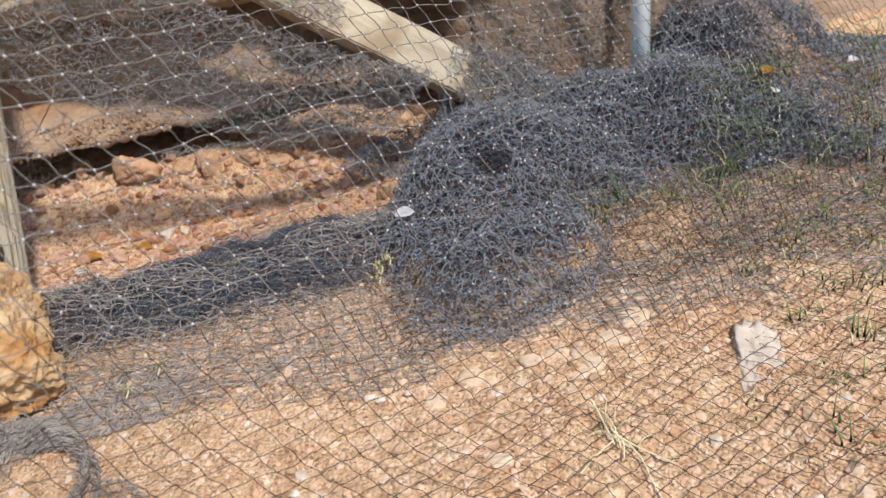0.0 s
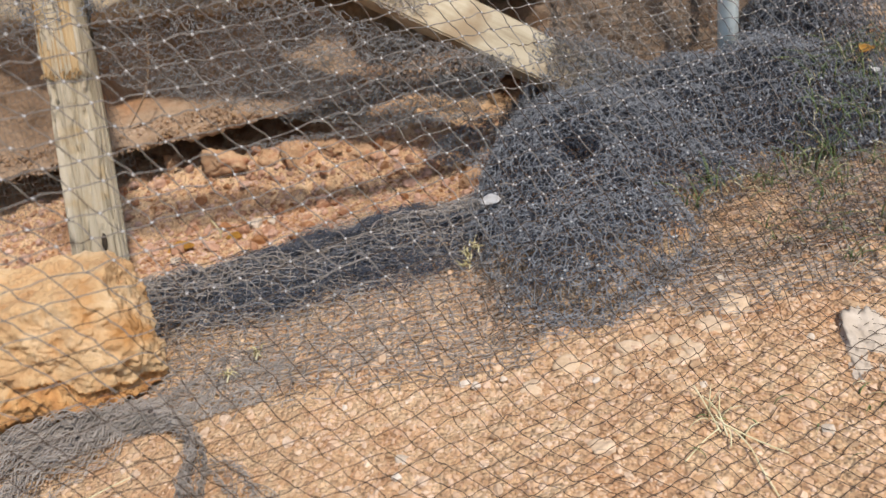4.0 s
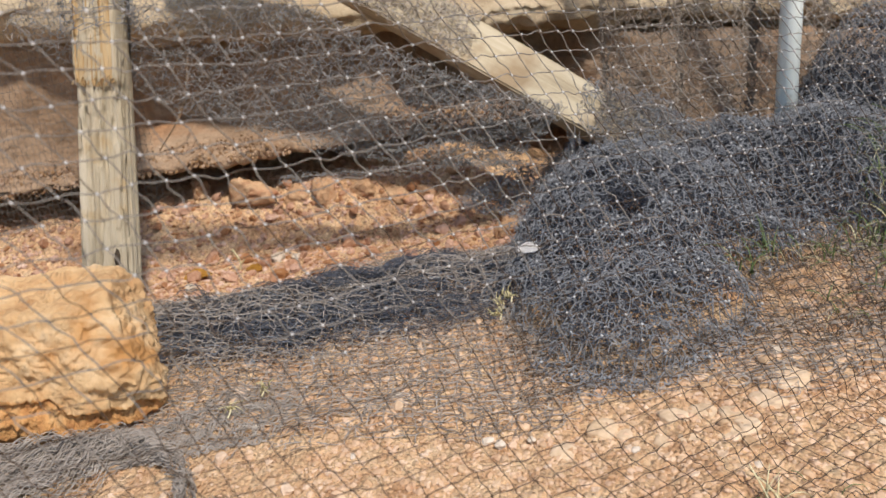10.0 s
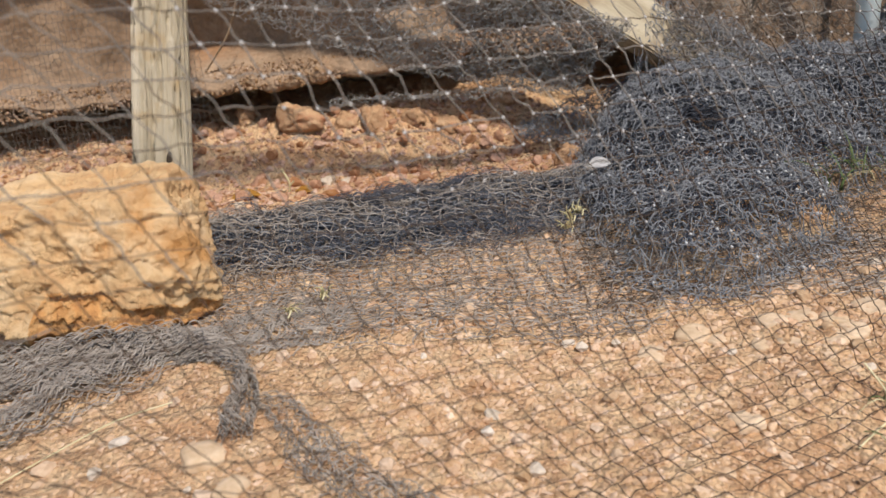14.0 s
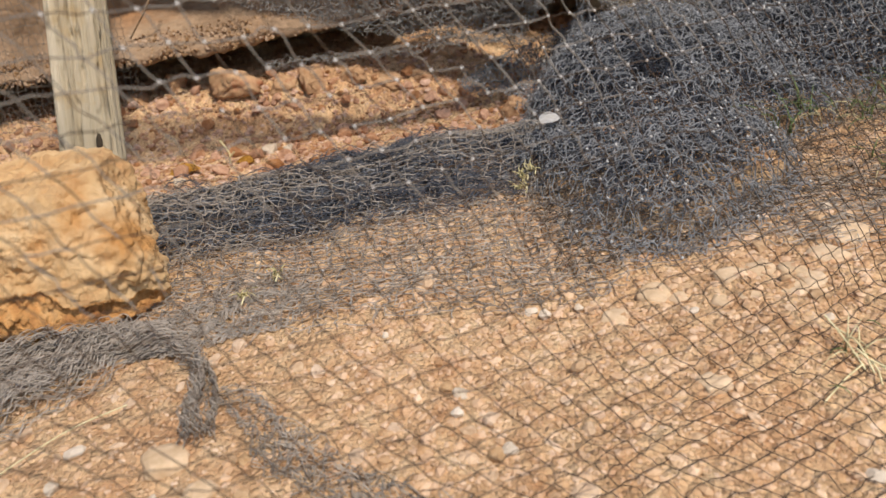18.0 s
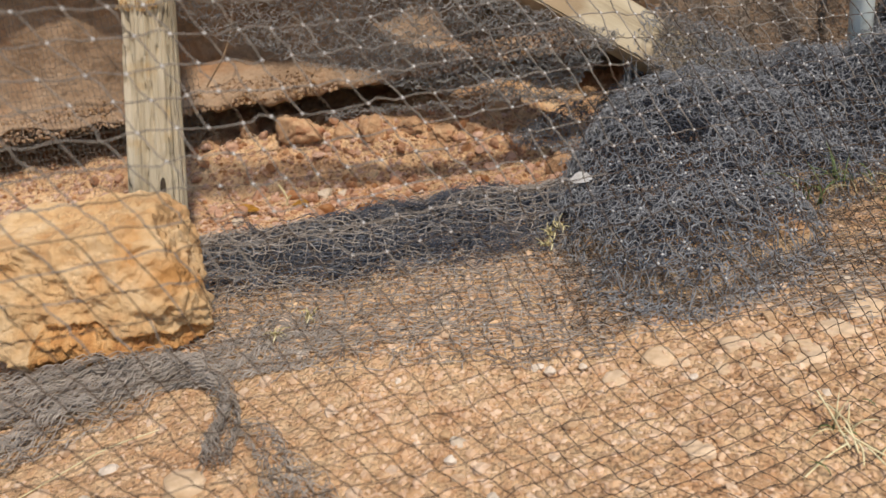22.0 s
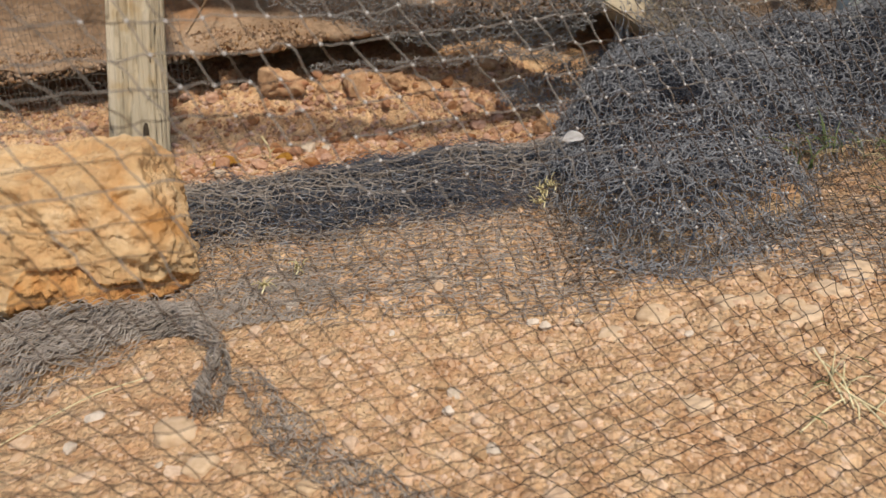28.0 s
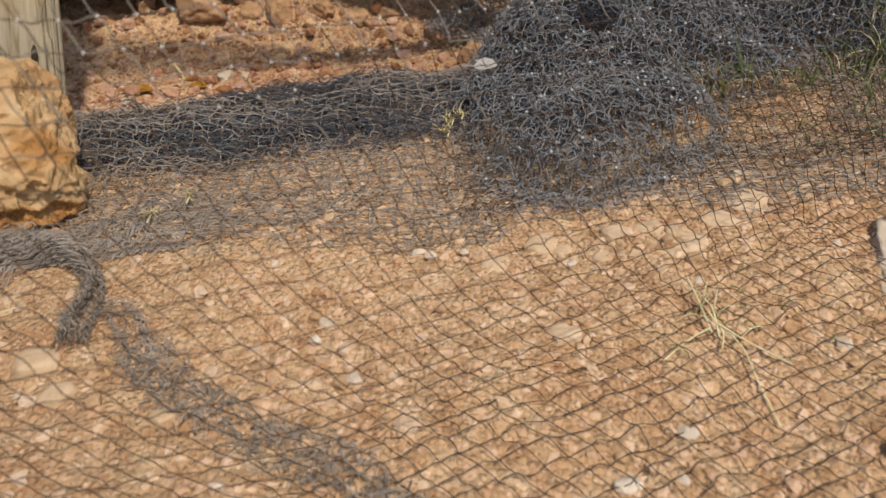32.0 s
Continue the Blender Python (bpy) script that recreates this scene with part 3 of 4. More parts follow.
def heap_z(x, y):
    """Height of the heaped net above the ground."""
    def blob(cx, cy, rx, ry, h, turn=0.0):
        c, s = math.cos(turn), math.sin(turn)
        dx, dy = x - cx, y - cy
        a, b = (c * dx + s * dy) / rx, (-s * dx + c * dy) / ry
        q = a * a + b * b + 0.30 * nz(x * 8, y * 8, cx)
        return h * (1 - q) ** 1.15 if q < 1 else 0.0

    return soft_max(blob(0.26, 1.10, 0.18, 0.32, 0.075), blob(0.30, 1.22, 0.19, 0.24, 0.13), blob(0.36, 1.34, 0.24, 0.22, 0.155), blob(0.42, 1.24, 0.21, 0.23, 0.09), blob(0.345, 1.06, 0.15, 0.23, 0.08), blob(0.27, 0.97, 0.13, 0.17, 0.055), blob(0.66, 1.37, 0.42, 0.27, 0.105), blob(0.37, 1.45, 0.20, 0.17, 0.165), blob(0.53, 1.48, 0.25, 0.16, 0.125), blob(0.98, 1.40, 0.40, 0.34, 0.06), blob(0.90, 1.55, 0.21, 0.23, 0.21), blob(0.16, 1.50, 0.17, 0.10, 0.05))


HOLE = (0.315, 1.165)


def build_heap():
    th = empty("net_heap", (0.3, 1.2, 0.0), "bunched heap of dark grey knotted netting", "net")
    for layer in range(8):
        g = np.random.default_rng(20 + layer)
        s = 0.0100 if layer > 3 else 0.0136
        jit = g.normal(0, 1, (150, 120, 3))

        def place(i, j):
            x = 0.05 + i * s + jit[i, j, 0] * s * 0.24 + 0.022 * nz(i * 0.15, j * 0.15, layer)
            y = 0.76 + j * s + jit[i, j, 1] * s * 0.24 + 0.022 * nz(i * 0.15, j * 0.15, layer + 9)
            h = heap_z(x, y)
            if h < 0.003 + 0.0015 * layer + 0.006 * abs(jit[i, j, 2]):
                return None
            fold = 0.016 * fbm(x * 9, y * 9, layer * 0.2) + 0.006 * fbm(x * 26, y * 26, layer * 3)
            gz = ground_z(x, y)
            z = gz + max(0.002, h * (1 - 0.11 * layer) + fold * sstep(0, 0.05, h)) + abs(jit[i, j, 2]) * 0.004
            top = plank_top(x, y)
            if layer > 2 and x > 0.95 + 0.08 * nz(y * 7, layer):
                return None
            if ((x - HOLE[0]) / 0.034) ** 2 + ((y - HOLE[1]) / 0.026) ** 2 < 1 + 0.2 * jit[i, j, 0]:
                return None
            if top > z - 0.03:
                if layer > 1:
                    return None
                z = top + 0.004 + abs(jit[i, j, 2]) * 0.003
            return Vector((x, y, z))

        knots, lines = lattice(place, int(1.46 / s), int(1.13 / s), lambda p: True, 0.0030, 5, 40 + layer)
        # inner layers use darker twine, so shade in the gaps is coloured in
        ob = net_part("net_layer", lines, 0.00068 if layer < 3 else 0.0006, M_NETG if layer < 2 else M_NET, th)
        if layer < 2:
            knot_part(knots[g.random(len(knots)) < 0.06] + np.array((0, -0.003, 0.004)), 0.0026, ob)


build_heap()


def build_drawn_net():
    th = empty("drawn_net", (-0.1, 1.0, 0.0), "netting drawn out flat along the dusty ground", "net")
    for layer in range(7):
        g = np.random.default_rng(60 + layer)
        sheet = layer < 2 or layer == 6
        sx, sy = (0.022, 0.0132) if sheet else (0.036, 0.0072)
        jit = g.normal(0, 1, (80, 100, 3))

        def place(i, j):
            x = -0.60 + (i + 0.37 * layer) * sx + 0.016 * nz(i * 0.22, j * 0.22, layer + 20) + jit[i, j, 0] * (0.0022 if sheet else 0.0055)
            y = 0.72 + j * sy + jit[i, j, 1] * (0.0018 if sheet else 0.0024) + 0.022 * nz(x * 4, 3, layer) + 0.004 * nz(x * 14, j * 0.3, layer)
            top = 1.16 + 0.17 * sstep(-0.42, -0.05, x) + 0.025 * nz(x * 9, 2) - 0.35 * sstep(0.10, 0.3, x)
            low = 0.775 - 0.05 * sstep(-0.38, -0.22, x) + 0.035 * nz(x * 8, 8) + 0.08 * (1 - sstep(-0.5, -0.36, x)) + 0.05 * sstep(0.1, 0.25, x)
            if not sheet:
                low = 0.93 + 0.02 * nz(x * 7, 5, layer)
            if not low < y < top:
                return None
            ridge = 1.045 + 0.10 * sstep(-0.35, 0.1, x)
            # the folds thin out to both sides of the ridge
            if not sheet and g.random() > 1.35 * math.exp(-((y - ridge) / 0.105) ** 2) + 0.25 * nz(x * 9, y * 22, layer):
                return None
            if sheet and g.random() > 0.25 + min(1.0, (top - y) / 0.05) * min(1.0, 0.15 + (y - low) / 0.10):
                return None
            h = 0.042 * math.exp(-((y - ridge) / 0.075) ** 2) * (1 + 0.6 * nz(x * 5, y * 24, 4)) + 0.004
            return Vector((x, y, ground_z(x, y) + h * max(0.1, 1 - 0.14 * layer) + 0.003 * fbm(x * 30, y * 60, layer) + abs(jit[i, j, 2]) * 0.0018))

        knots, lines = lattice(place, 58, 88, lambda p: True, 0.0016 if sheet else 0.0030, 4 if sheet else 6, 80 + layer)
        # folds below the first are darker: gap shade put into the twine colour
        ob = net_part("net_layer", lines, 0.00068 if sheet else 0.00065, (M_BROWN if layer == 1 else M_HANK) if sheet else M_NETG if layer == 2 else M_NET, th, kind="stuff")
        if layer == 0:
            knot_part(knots[g.random(len(knots)) < 0.03] + np.array((0, 0, 0.003)), 0.0018, ob)


build_drawn_net()


def build_apron():
    """A thin single net spread over the ground before the heap."""
    th = empty("spread_net", (0.5, 0.95, 0.0), "thin net spread on the ground before the heap", "net")
    for layer in range(4):
        g = np.random.default_rng(150 + layer)
        jit = g.normal(0, 1, (80, 60, 3))

        def place(i, j):
            x = 0.12 + i * 0.0175 + jit[i, j, 0] * 0.004 + 0.02 * nz(i * 0.15, j * 0.2, layer)
            y = 0.78 + j * 0.0105 + jit[i, j, 1] * 0.002 + 0.02 * nz(i * 0.15, j * 0.2, layer + 5)
            low = 0.81 + 0.07 * sstep(0.2, 0.5, x) + 0.03 * nz(x * 9, 4, layer) + 0.05 * layer
            if layer > 1:
                low = 0.74 + 0.04 * nz(x * 8, 3, layer)
                if x < 0.60 + 0.09 * nz(y * 9, layer) + 0.18 * sstep(1.0, 0.75, y) or g.random() < 0.12:
                    return None
            if not low < y < 1.22 or heap_z(x, y) > 0.04:
                return None
            return Vector((x, y, ground_z(x, y) + 0.005 + abs(jit[i, j, 2]) * 0.003))

        knots, lines = lattice(place, 62, 42, lambda p: True, 0.0026, 3, 160 + layer)
        net_part("net_layer", lines, 0.00048, (M_HANG, M_BROWN, M_NETG, M_HANK)[layer], th, kind="stuff" if layer > 1 else "")


build_apron()


def build_cord(th, path, width, across, seed, lift, step=0.020, layers=3, curl=0.0026, radius=0.00052, mat=None):
    """Net gathered into a hank along a path on the ground."""
    spine = smooth_path(path, 12)
    dist = [0.0]
    for a, b in zip(spine, spine[1:]):
        dist.append(dist[-1] + (b - a).length)
    for layer in range(layers):
        g = np.random.default_rng(seed + layer)
        n = int(dist[-1] / step)

        def place(i, j):
            f = dist[-1] * i / n + g.normal(0, step * 0.25) + 0.4 * step * (j % 2)
            k = min(len(spine) - 2, max(0, int(np.searchsorted(dist, f)) - 1))
            t = (f - dist[k]) / max(1e-6, dist[k + 1] - dist[k])
            c = spine[k].lerp(spine[k + 1], min(1.3, max(-0.3, t)))
            d = (spine[k + 1] - spine[k]).normalized()
            q = (j / (across - 1) - 0.5) * 2
            w = width * (1 + 0.35 * nz(i * 0.13, seed, layer))
            off = q * w + g.normal(0, w * 0.10) + 0.006 * nz(i * 0.3, j * 0.5, layer)
            x, y = c.x - d.y * off, c.y + d.x * off
            h = lift * math.sqrt(max(0.05, 1 - q * q)) * (1 - 0.3 * layer) * (1 + 0.7 * nz(i * 0.35, j * 0.7, seed))
            return Vector((x, y, ground_z(x, y) + max(0.002, h) + abs(g.normal(0, 0.003))))

        net_part("hank", lattice(place, n + 1, across, lambda p: True, curl, 4, seed + 50 + layer)[1], radius, mat or (M_HANK if layer < 2 else M_NET), th)


def hank(path, widths, count, seed, lift, radius=0.0006, wave=0.0045, cell=0.024, ragged=0.12, short=0.0):
    """Net pulled out lengthways: neighbouring strands meet and part in turn, lie in folds and end unevenly."""
    spine = smooth_path([(x, y, 0) for x, y in path], 14)
    pts = np.array([p[:2] for p in spine])
    run = np.concatenate([[0], np.cumsum(np.linalg.norm(np.diff(pts, axis=0), axis=1))])
    total, g = run[-1], np.random.default_rng(seed)
    n, out = int(total / 0.0038), []
    for k in range(count):
        q = g.uniform(-1, 1)
        a, b = sorted((g.uniform(0, ragged) if g.random() < 0.75 else g.uniform(0, 0.8), 1 - (g.uniform(0, ragged) if g.random() < 0.75 else g.uniform(0, 0.8))))
        if short:
            a = g.uniform(0, 1 - short)
            b = a + short * g.uniform(0.5, 1)
        f = total * np.linspace(a, b, n)
        x, y = np.interp(f, run, pts[:, 0]), np.interp(f, run, pts[:, 1])
        dx, dy = np.gradient(x), np.gradient(y)
        ln = np.hypot(dx, dy) + 1e-9
        w = np.interp(f / total, np.linspace(0, 1, len(widths)), widths)
        ph, depth = math.pi * (k % 2) + g.normal(0, 0.5), g.uniform(0.15, 1.0)
        wander = np.array([nz(v * 16, q * 2.2, seed) for v in f]) * 0.55 + np.array([nz(v * 60, q * 5 + k, seed) for v in f]) * 0.10
        off = (q + wander) * w + wave * np.sin(f / cell * 2 * math.pi + ph) + g.normal(0, 0.0004, n)
        x, y = x - dy / ln * off, y + dx / ln * off
        fold = np.array([nz(v * 11, q * 3, seed + 4) for v in f])
        h = lift * depth * np.sqrt(np.maximum(0.06, 1 - q * q)) * (1 + 0.7 * fold) + 0.0015 * np.cos(f / cell * 2 * math.pi + ph) + 0.002
        z = np.array([ground_z(u, v) for u, v in zip(x, y)]) + np.maximum(0.001, h)
        out.append(np.stack([x, y, z], 1))
    return np.array(out), radius


def twine_part(name, th, mat, bunches):
    """Many pulled strands as one part."""
    vs, fs, base = [], [], 0
    for lines, radius in bunches:
        v, f = strands(lines, radius)
        vs.append(v - np.array(th.location))
        fs.append(f + base)
        base += len(v)
    return child(name, quad_mesh(name, np.concatenate(vs), np.concatenate(fs), mat), th, kind="stuff")


tail = empty("gathered_net", (-0.35, 0.65, 0.0), "loose gathered netting trailing from under the rock", "net")
twine_part("twine", tail, M_HANK, (
    hank([(-0.95, 0.68), (-0.74, 0.69), (-0.60, 0.715), (-0.47, 0.748), (-0.37, 0.752), (-0.30, 0.730), (-0.262, 0.69)], (0.05, 0.05, 0.045, 0.036, 0.028, 0.020, 0.011), 84, 205, 0.032),
    hank([(-0.56, 0.56), (-0.49, 0.625), (-0.43, 0.685), (-0.38, 0.735), (-0.36, 0.78)], (0.022, 0.030, 0.034, 0.034, 0.026), 62, 215, 0.028),
    hank([(-0.70, 0.60), (-0.60, 0.655), (-0.51, 0.705), (-0.44, 0.745), (-0.40, 0.78)], (0.03, 0.034, 0.036, 0.034, 0.026), 56, 255, 0.024),
    hank([(-0.50, 0.740), (-0.40, 0.755), (-0.31, 0.775), (-0.23, 0.82), (-0.15, 0.86)], (0.02, 0.03, 0.045, 0.06, 0.06), 70, 235, 0.006, 0.0005, 0.005, 0.02, 0.25),
    hank([(-0.275, 0.712), (-0.258, 0.665), (-0.252, 0.62), (-0.243, 0.580)], (0.008, 0.012, 0.019, 0.016), 70, 245, 0.018, 0.0005, 0.002, 0.02),
    hank([(-0.268, 0.668), (-0.225, 0.650), (-0.195, 0.612), (-0.165, 0.565), (-0.14, 0.535)], (0.010, 0.014, 0.018, 0.020, 0.02), 22, 265, 0.008, 0.00045, 0.003, 0.02, 0.2)))
build_cord(tail, [(-0.18, 0.58, 0), (-0.115, 0.52, 0), (-0.055, 0.478, 0), (0.0, 0.45, 0), (0.055, 0.415, 0), (0.12, 0.36, 0), (0.17, 0.30, 0)], 0.020, 6, 225, 0.004, 0.017, 2, 0.005, 0.00045, mat=M_HANK)


def build_draped():
    """The finer net that hangs behind: bunched over the post and down towards the heap."""
    th = empty("draped_net", (-0.3, 1.35, 0.0), "fine crinkled grey netting draped over the fence post", "net")
    for layer in range(2):
        g = np.random.default_rng(110 + layer)
        jit = g.normal(0, 1, (110, 60, 3))

        def place(i, j):
            t = i / 95
            q = (j / 24 - 0.5)
            if not (0 <= t <= 1 and -0.5 <= q <= 0.5):
                return None
            cx, cz = -0.48 + 0.68 * t, 0.56 - 0.62 * t + 0.22 * t * t
            w = 0.28 - 0.13 * t
            x, z = cx + 0.72 * w * q, cz + 0.70 * w * q
            y = 1.16 + 0.22 * t + 0.02 * layer + 0.02 * nz(t * 9, q * 6, layer)
            return Vector((x + jit[i, j, 0] * 0.0042, y + jit[i, j, 1] * 0.006, max(z, ground_z(x, y) + 0.10) + jit[i, j, 2] * 0.0042))

        knots, lines = lattice(place, 96, 26, lambda p: True, 0.0026, 2, 120 + layer)
        net_part("net_fold", lines, 0.00046, M_PALEN, th)

    g = np.random.default_rng(131)

    def left(i, j):
        x, z = -1.15 + i * 0.0105 + g.normal(0, 0.0012), 0.09 + j * 0.0165 + g.normal(0, 0.002)
        if x > -0.50 or z > 0.62:
            return None
        return Vector((x, 1.40 + 0.10 * (z - 0.3) + 0.015 * nz(x * 6, z * 4, 3), z + 0.06 * (x + 0.5)))

    net_part("net_sheet", lattice(left, 64, 34, lambda p: True, 0.0012, 2, 132)[1], 0.00045, M_FINE, th)

    def wrap(i, j):
        a = i / 16 * 2 * math.pi
        z = 0.455 + j * 0.009 + 0.012 * nz(i * 0.6, 3)
        c = Vector((-0.475 + 0.061 * z, 0.998 + 0.404 * z, z))
        return c + Vector((0.052 * math.cos(a) + g.normal(0, 0.004), 0.046 * math.sin(a) + g.normal(0, 0.004), g.normal(0, 0.004)))

    net_part("net_wrap", lattice(wrap, 17, 22, lambda p: True, 0.002, 2, 133)[1], 0.0006, M_NETG, th)

    def right(i, j):
        x, z = 0.34 + i * 0.014 + g.normal(0, 0.0045), 0.12 + j * 0.017 + g.normal(0, 0.0045)
        if z > 0.62 or x > 0.95:
            return None
        bunch = 0.03 * math.sin(x * 40) + 0.02 * nz(x * 20, z * 2)
        return Vector((x + 0.02 * math.sin(x * 40 + 1.5), 1.58 + 0.20 * (x - 0.4) + bunch * 0.6 + 0.1 * (z - 0.2), z - 0.08 * (x - 0.4)))

    for layer in range(3):
        net_part("net_sheet", lattice(right, 44, 32, lambda p: True, 0.004, 3, 134 + layer)[1], 0.0007, (M_BROWN, M_HANK, M_BROWN)[layer], th)

    o = Vector((0.2935, 1.45, 0.196))

    def buried(i, j):
        s, w = 0.015 + i * 0.0095 + g.normal(0, 0.003), -0.062 + j * 0.0095 + g.normal(0, 0.003)
        if s < 0.025 + 0.02 * nz(w * 50, 3):
            return None
        return o + ax * s + yv * w + zv * (0.005 + abs(g.normal(0, 0.007)) + 0.012 * sstep(0.02, 0.08, s) * (1 + nz(s * 30, w * 30)))

    for layer in range(3):
        net_part("net_fold", lattice(buried, 24, 14, lambda p: True, 0.003, 3, 145 + layer)[1], 0.0006, M_BROWN if layer < 2 else M_NETG, th)

    def cover(i, j):
        s, w = -0.80 + i * 0.0105 + g.normal(0, 0.003), -0.052 + j * 0.0095 + g.normal(0, 0.003)
        if s > -0.235 + 0.05 * nz(w * 60, 3):
            return None
        return o + ax * s + yv * w + zv * (0.004 + abs(g.normal(0, 0.004)))

    for layer in range(2):
        net_part("net_fold", lattice(cover, 56, 12, lambda p: True, 0.003, 3, 140 + layer)[1], 0.0006, M_HANK, th)

    def along(i, j):
        x = -0.30 + i * 0.0115 + g.normal(0, 0.004)
        y = 1.44 + 0.16 * (x + 0.3) * 0.2 + j * 0.008 + g.normal(0, 0.004)
        return Vector((x, y, 0.105 - 0.04 * (x + 0.2) + 0.012 * nz(x * 9, j * 0.4) + g.normal(0, 0.003)))

    net_part("net_fold", lattice(along, 48, 5, lambda p: True, 0.003, 2, 135)[1], 0.00045, M_PALEN, th)


build_draped()

drawn = [o for o in scene.objects if o.name == "drawn_net"][0]
twine_part("pulled_twine", drawn, M_NET, (
    hank([(-0.42, 1.06), (-0.25, 1.08), (-0.10, 1.12), (0.05, 1.16), (0.20, 1.17)], (0.07, 0.08, 0.09, 0.10, 0.09), 230, 275, 0.042, 0.0006, 0.006, 0.034, short=0.42),
    hank([(-0.42, 1.00), (-0.25, 1.01), (-0.10, 1.04), (0.05, 1.06), (0.20, 1.07)], (0.04, 0.05, 0.06, 0.06, 0.05), 110, 285, 0.030, 0.00055, 0.006, 0.030, short=0.42)))


# ---- stones ----
def pebble_mesh(name, seed, mat, cuts=2, rough=0.45):
    """An angular stone; the smallest keep their broken facets."""
    g = random.Random(seed)
    flats = [(g.uniform(-1, 1), g.uniform(-1, 1), g.uniform(-0.4, 1), g.uniform(0.45, 0.75)) for _ in range(8)]
    me = rock_mesh(name, (1, g.uniform(0.65, 0.95), g.uniform(0.45, 0.75)), seed, rough, mat, cuts, 0.3, flats)
    if cuts < 4:
        me.polygons.foreach_set("use_smooth", np.zeros(len(me.polygons), dtype=bool))
    return me


def on_ground(me, name, x, y, r, turn, label, category, group="", sink=0.25, tilt=8, lift=0.0):
    ob = new(name, me)
    zmin = min(v.co.z for v in me.vertices)
    ob.matrix_world = pose(x, y, ground_z(x, y) - zmin * r - sink * r + lift, random.uniform(-tilt, tilt), random.uniform(-tilt, tilt), turn) @ Matrix.Scale(r, 4)
    return tagged(ob, label, category, group)


# the stones under the bank's lip
red = [pebble_mesh("red_stone", 30 + k, M_ORST, 4, 0.55) for k in range(5)]
for x, y, r, k in ((-0.385, 1.520, 0.050, 0), (-0.300, 1.545, 0.030, 1), (-0.235, 1.545, 0.040, 2), (-0.16, 1.56, 0.032, 3), (-0.10, 1.565, 0.036, 4), (-0.50, 1.56, 0.03, 2), (-0.58, 1.53, 0.034, 3), (-0.66, 1.50, 0.026, 1), (0.02, 1.615, 0.03, 1), (-0.03, 1.56, 0.022, 0), (0.16, 1.50, 0.03, 4), (0.22, 1.49, 0.034, 2)):
    on_ground(red[k], "stone", x, y, r, 40 * k, "rounded red-brown stone under the lip of the bank", "stone", "stones under the bank", 0.6)
M_FLAT = material("flat_stone", [(0.3, (0.52, 0.35, 0.20)), (0.6, (0.65, 0.47, 0.30)), (0.8, (0.71, 0.54, 0.37))], 1.6, 0.9, 6, 0.6, 0.001, random_amount=0.05)
M_SLAB = material("slab_stone", [(0.3, (0.44, 0.345, 0.25)), (0.7, (0.63, 0.52, 0.40))], 30, 0.9, 150, 0.6, 0.003)
pale = [pebble_mesh("pale_stone", 50 + k, M_PALE, 3, 0.35) for k in range(3)]
for x, y, z, r in ((-0.398, 1.553, 0.150, 0.017), (-0.33, 1.565, 0.150, 0.011), (-0.52, 1.53, 0.155, 0.010)):
    ob = new("pale_stone", pale[0])
    ob.matrix_world = pose(x, y, z, 0, 0, 30) @ Matrix.Scale(r, 4)
    tagged(ob, "small white stone on the lip of the bank", "stone", "stones on the lip")
slab = new("slab", rock_mesh("slab", (0.082, 0.032, 0.016), 61, 0.4, M_SLAB, 5, 0.7))
slab.matrix_world = pose(0.563, 0.678, ground_z(0.563, 0.678) - 0.011, 3, -4, 73)
tagged(slab, "whitish stone slab half buried in the ground", "stone")
frag = [rock_mesh("flat_stone", (1, 0.75 + 0.08 * k, 0.4), 62 + k, 0.25, M_FLAT, 3, 0.75, [(0.7, 0.6, 0.1, 0.8 + 0.05 * k), (-0.8, 0.3 * k - 0.4, 0.1, 0.8)]) for k in range(4)]
for k, (x, y, r) in enumerate(((0.290, 0.738, 0.014), (0.322, 0.745, 0.017), (0.354, 0.737, 0.013), (0.306, 0.706, 0.016), (0.342, 0.706, 0.015), (0.275, 0.71, 0.013), (0.365, 0.715, 0.012), (0.21, 0.74, 0.014), (0.235, 0.73, 0.014), (0.16, 0.70, 0.014), (0.40, 0.76, 0.017), (0.44, 0.80, 0.02))):
    on_ground(frag[k % 4], "flat_stone", x, y, 1.35 * r, 47 * k, "flat pale stone flake bedded in the gravel", "stone", "flat stones in the gravel", 0.62, 5)

for x, y, r, turn in ((-0.272, 0.572, 0.024, 20), (-0.230, 0.525, 0.017, 70), (0.22, 0.58, 0.017, 10), (-0.122, 0.494, 0.013, 40)):
    on_ground(frag[1], "flat_stone", x, y, r, turn, "smooth pale tan stone half sunk in the sandy earth", "stone", "flat stones in the gravel", 0.45, 5)
for x, y, r in ((-0.368, 0.554, 0.009), (0.091, 0.725, 0.008), (0.034, 0.533, 0.009), (0.127, 0.727, 0.006), (-0.007, 0.581, 0.007), (-0.301, 1.343, 0.020), (-0.27, 1.35, 0.013), (-0.42, 1.20, 0.014)):
    on_ground(pale[1], "pale_stone", x, y, r, 200 * x, "whitish stone lying loose on the earth", "stone", "white stones on the ground", 0.3, 12)
on_ground(red[2], "stone", 0.135, 1.365, 0.030, 15, "angular orange stone at the edge of the net heap", "stone", "", 0.35, 5)
kinds = [pebble_mesh("pebble", 70 + k, M_STONE, 2, 0.4) for k in range(12)] + [pebble_mesh("pebble", 80, M_PALE, 2, 0.4)]
random.seed(11)
count = 0
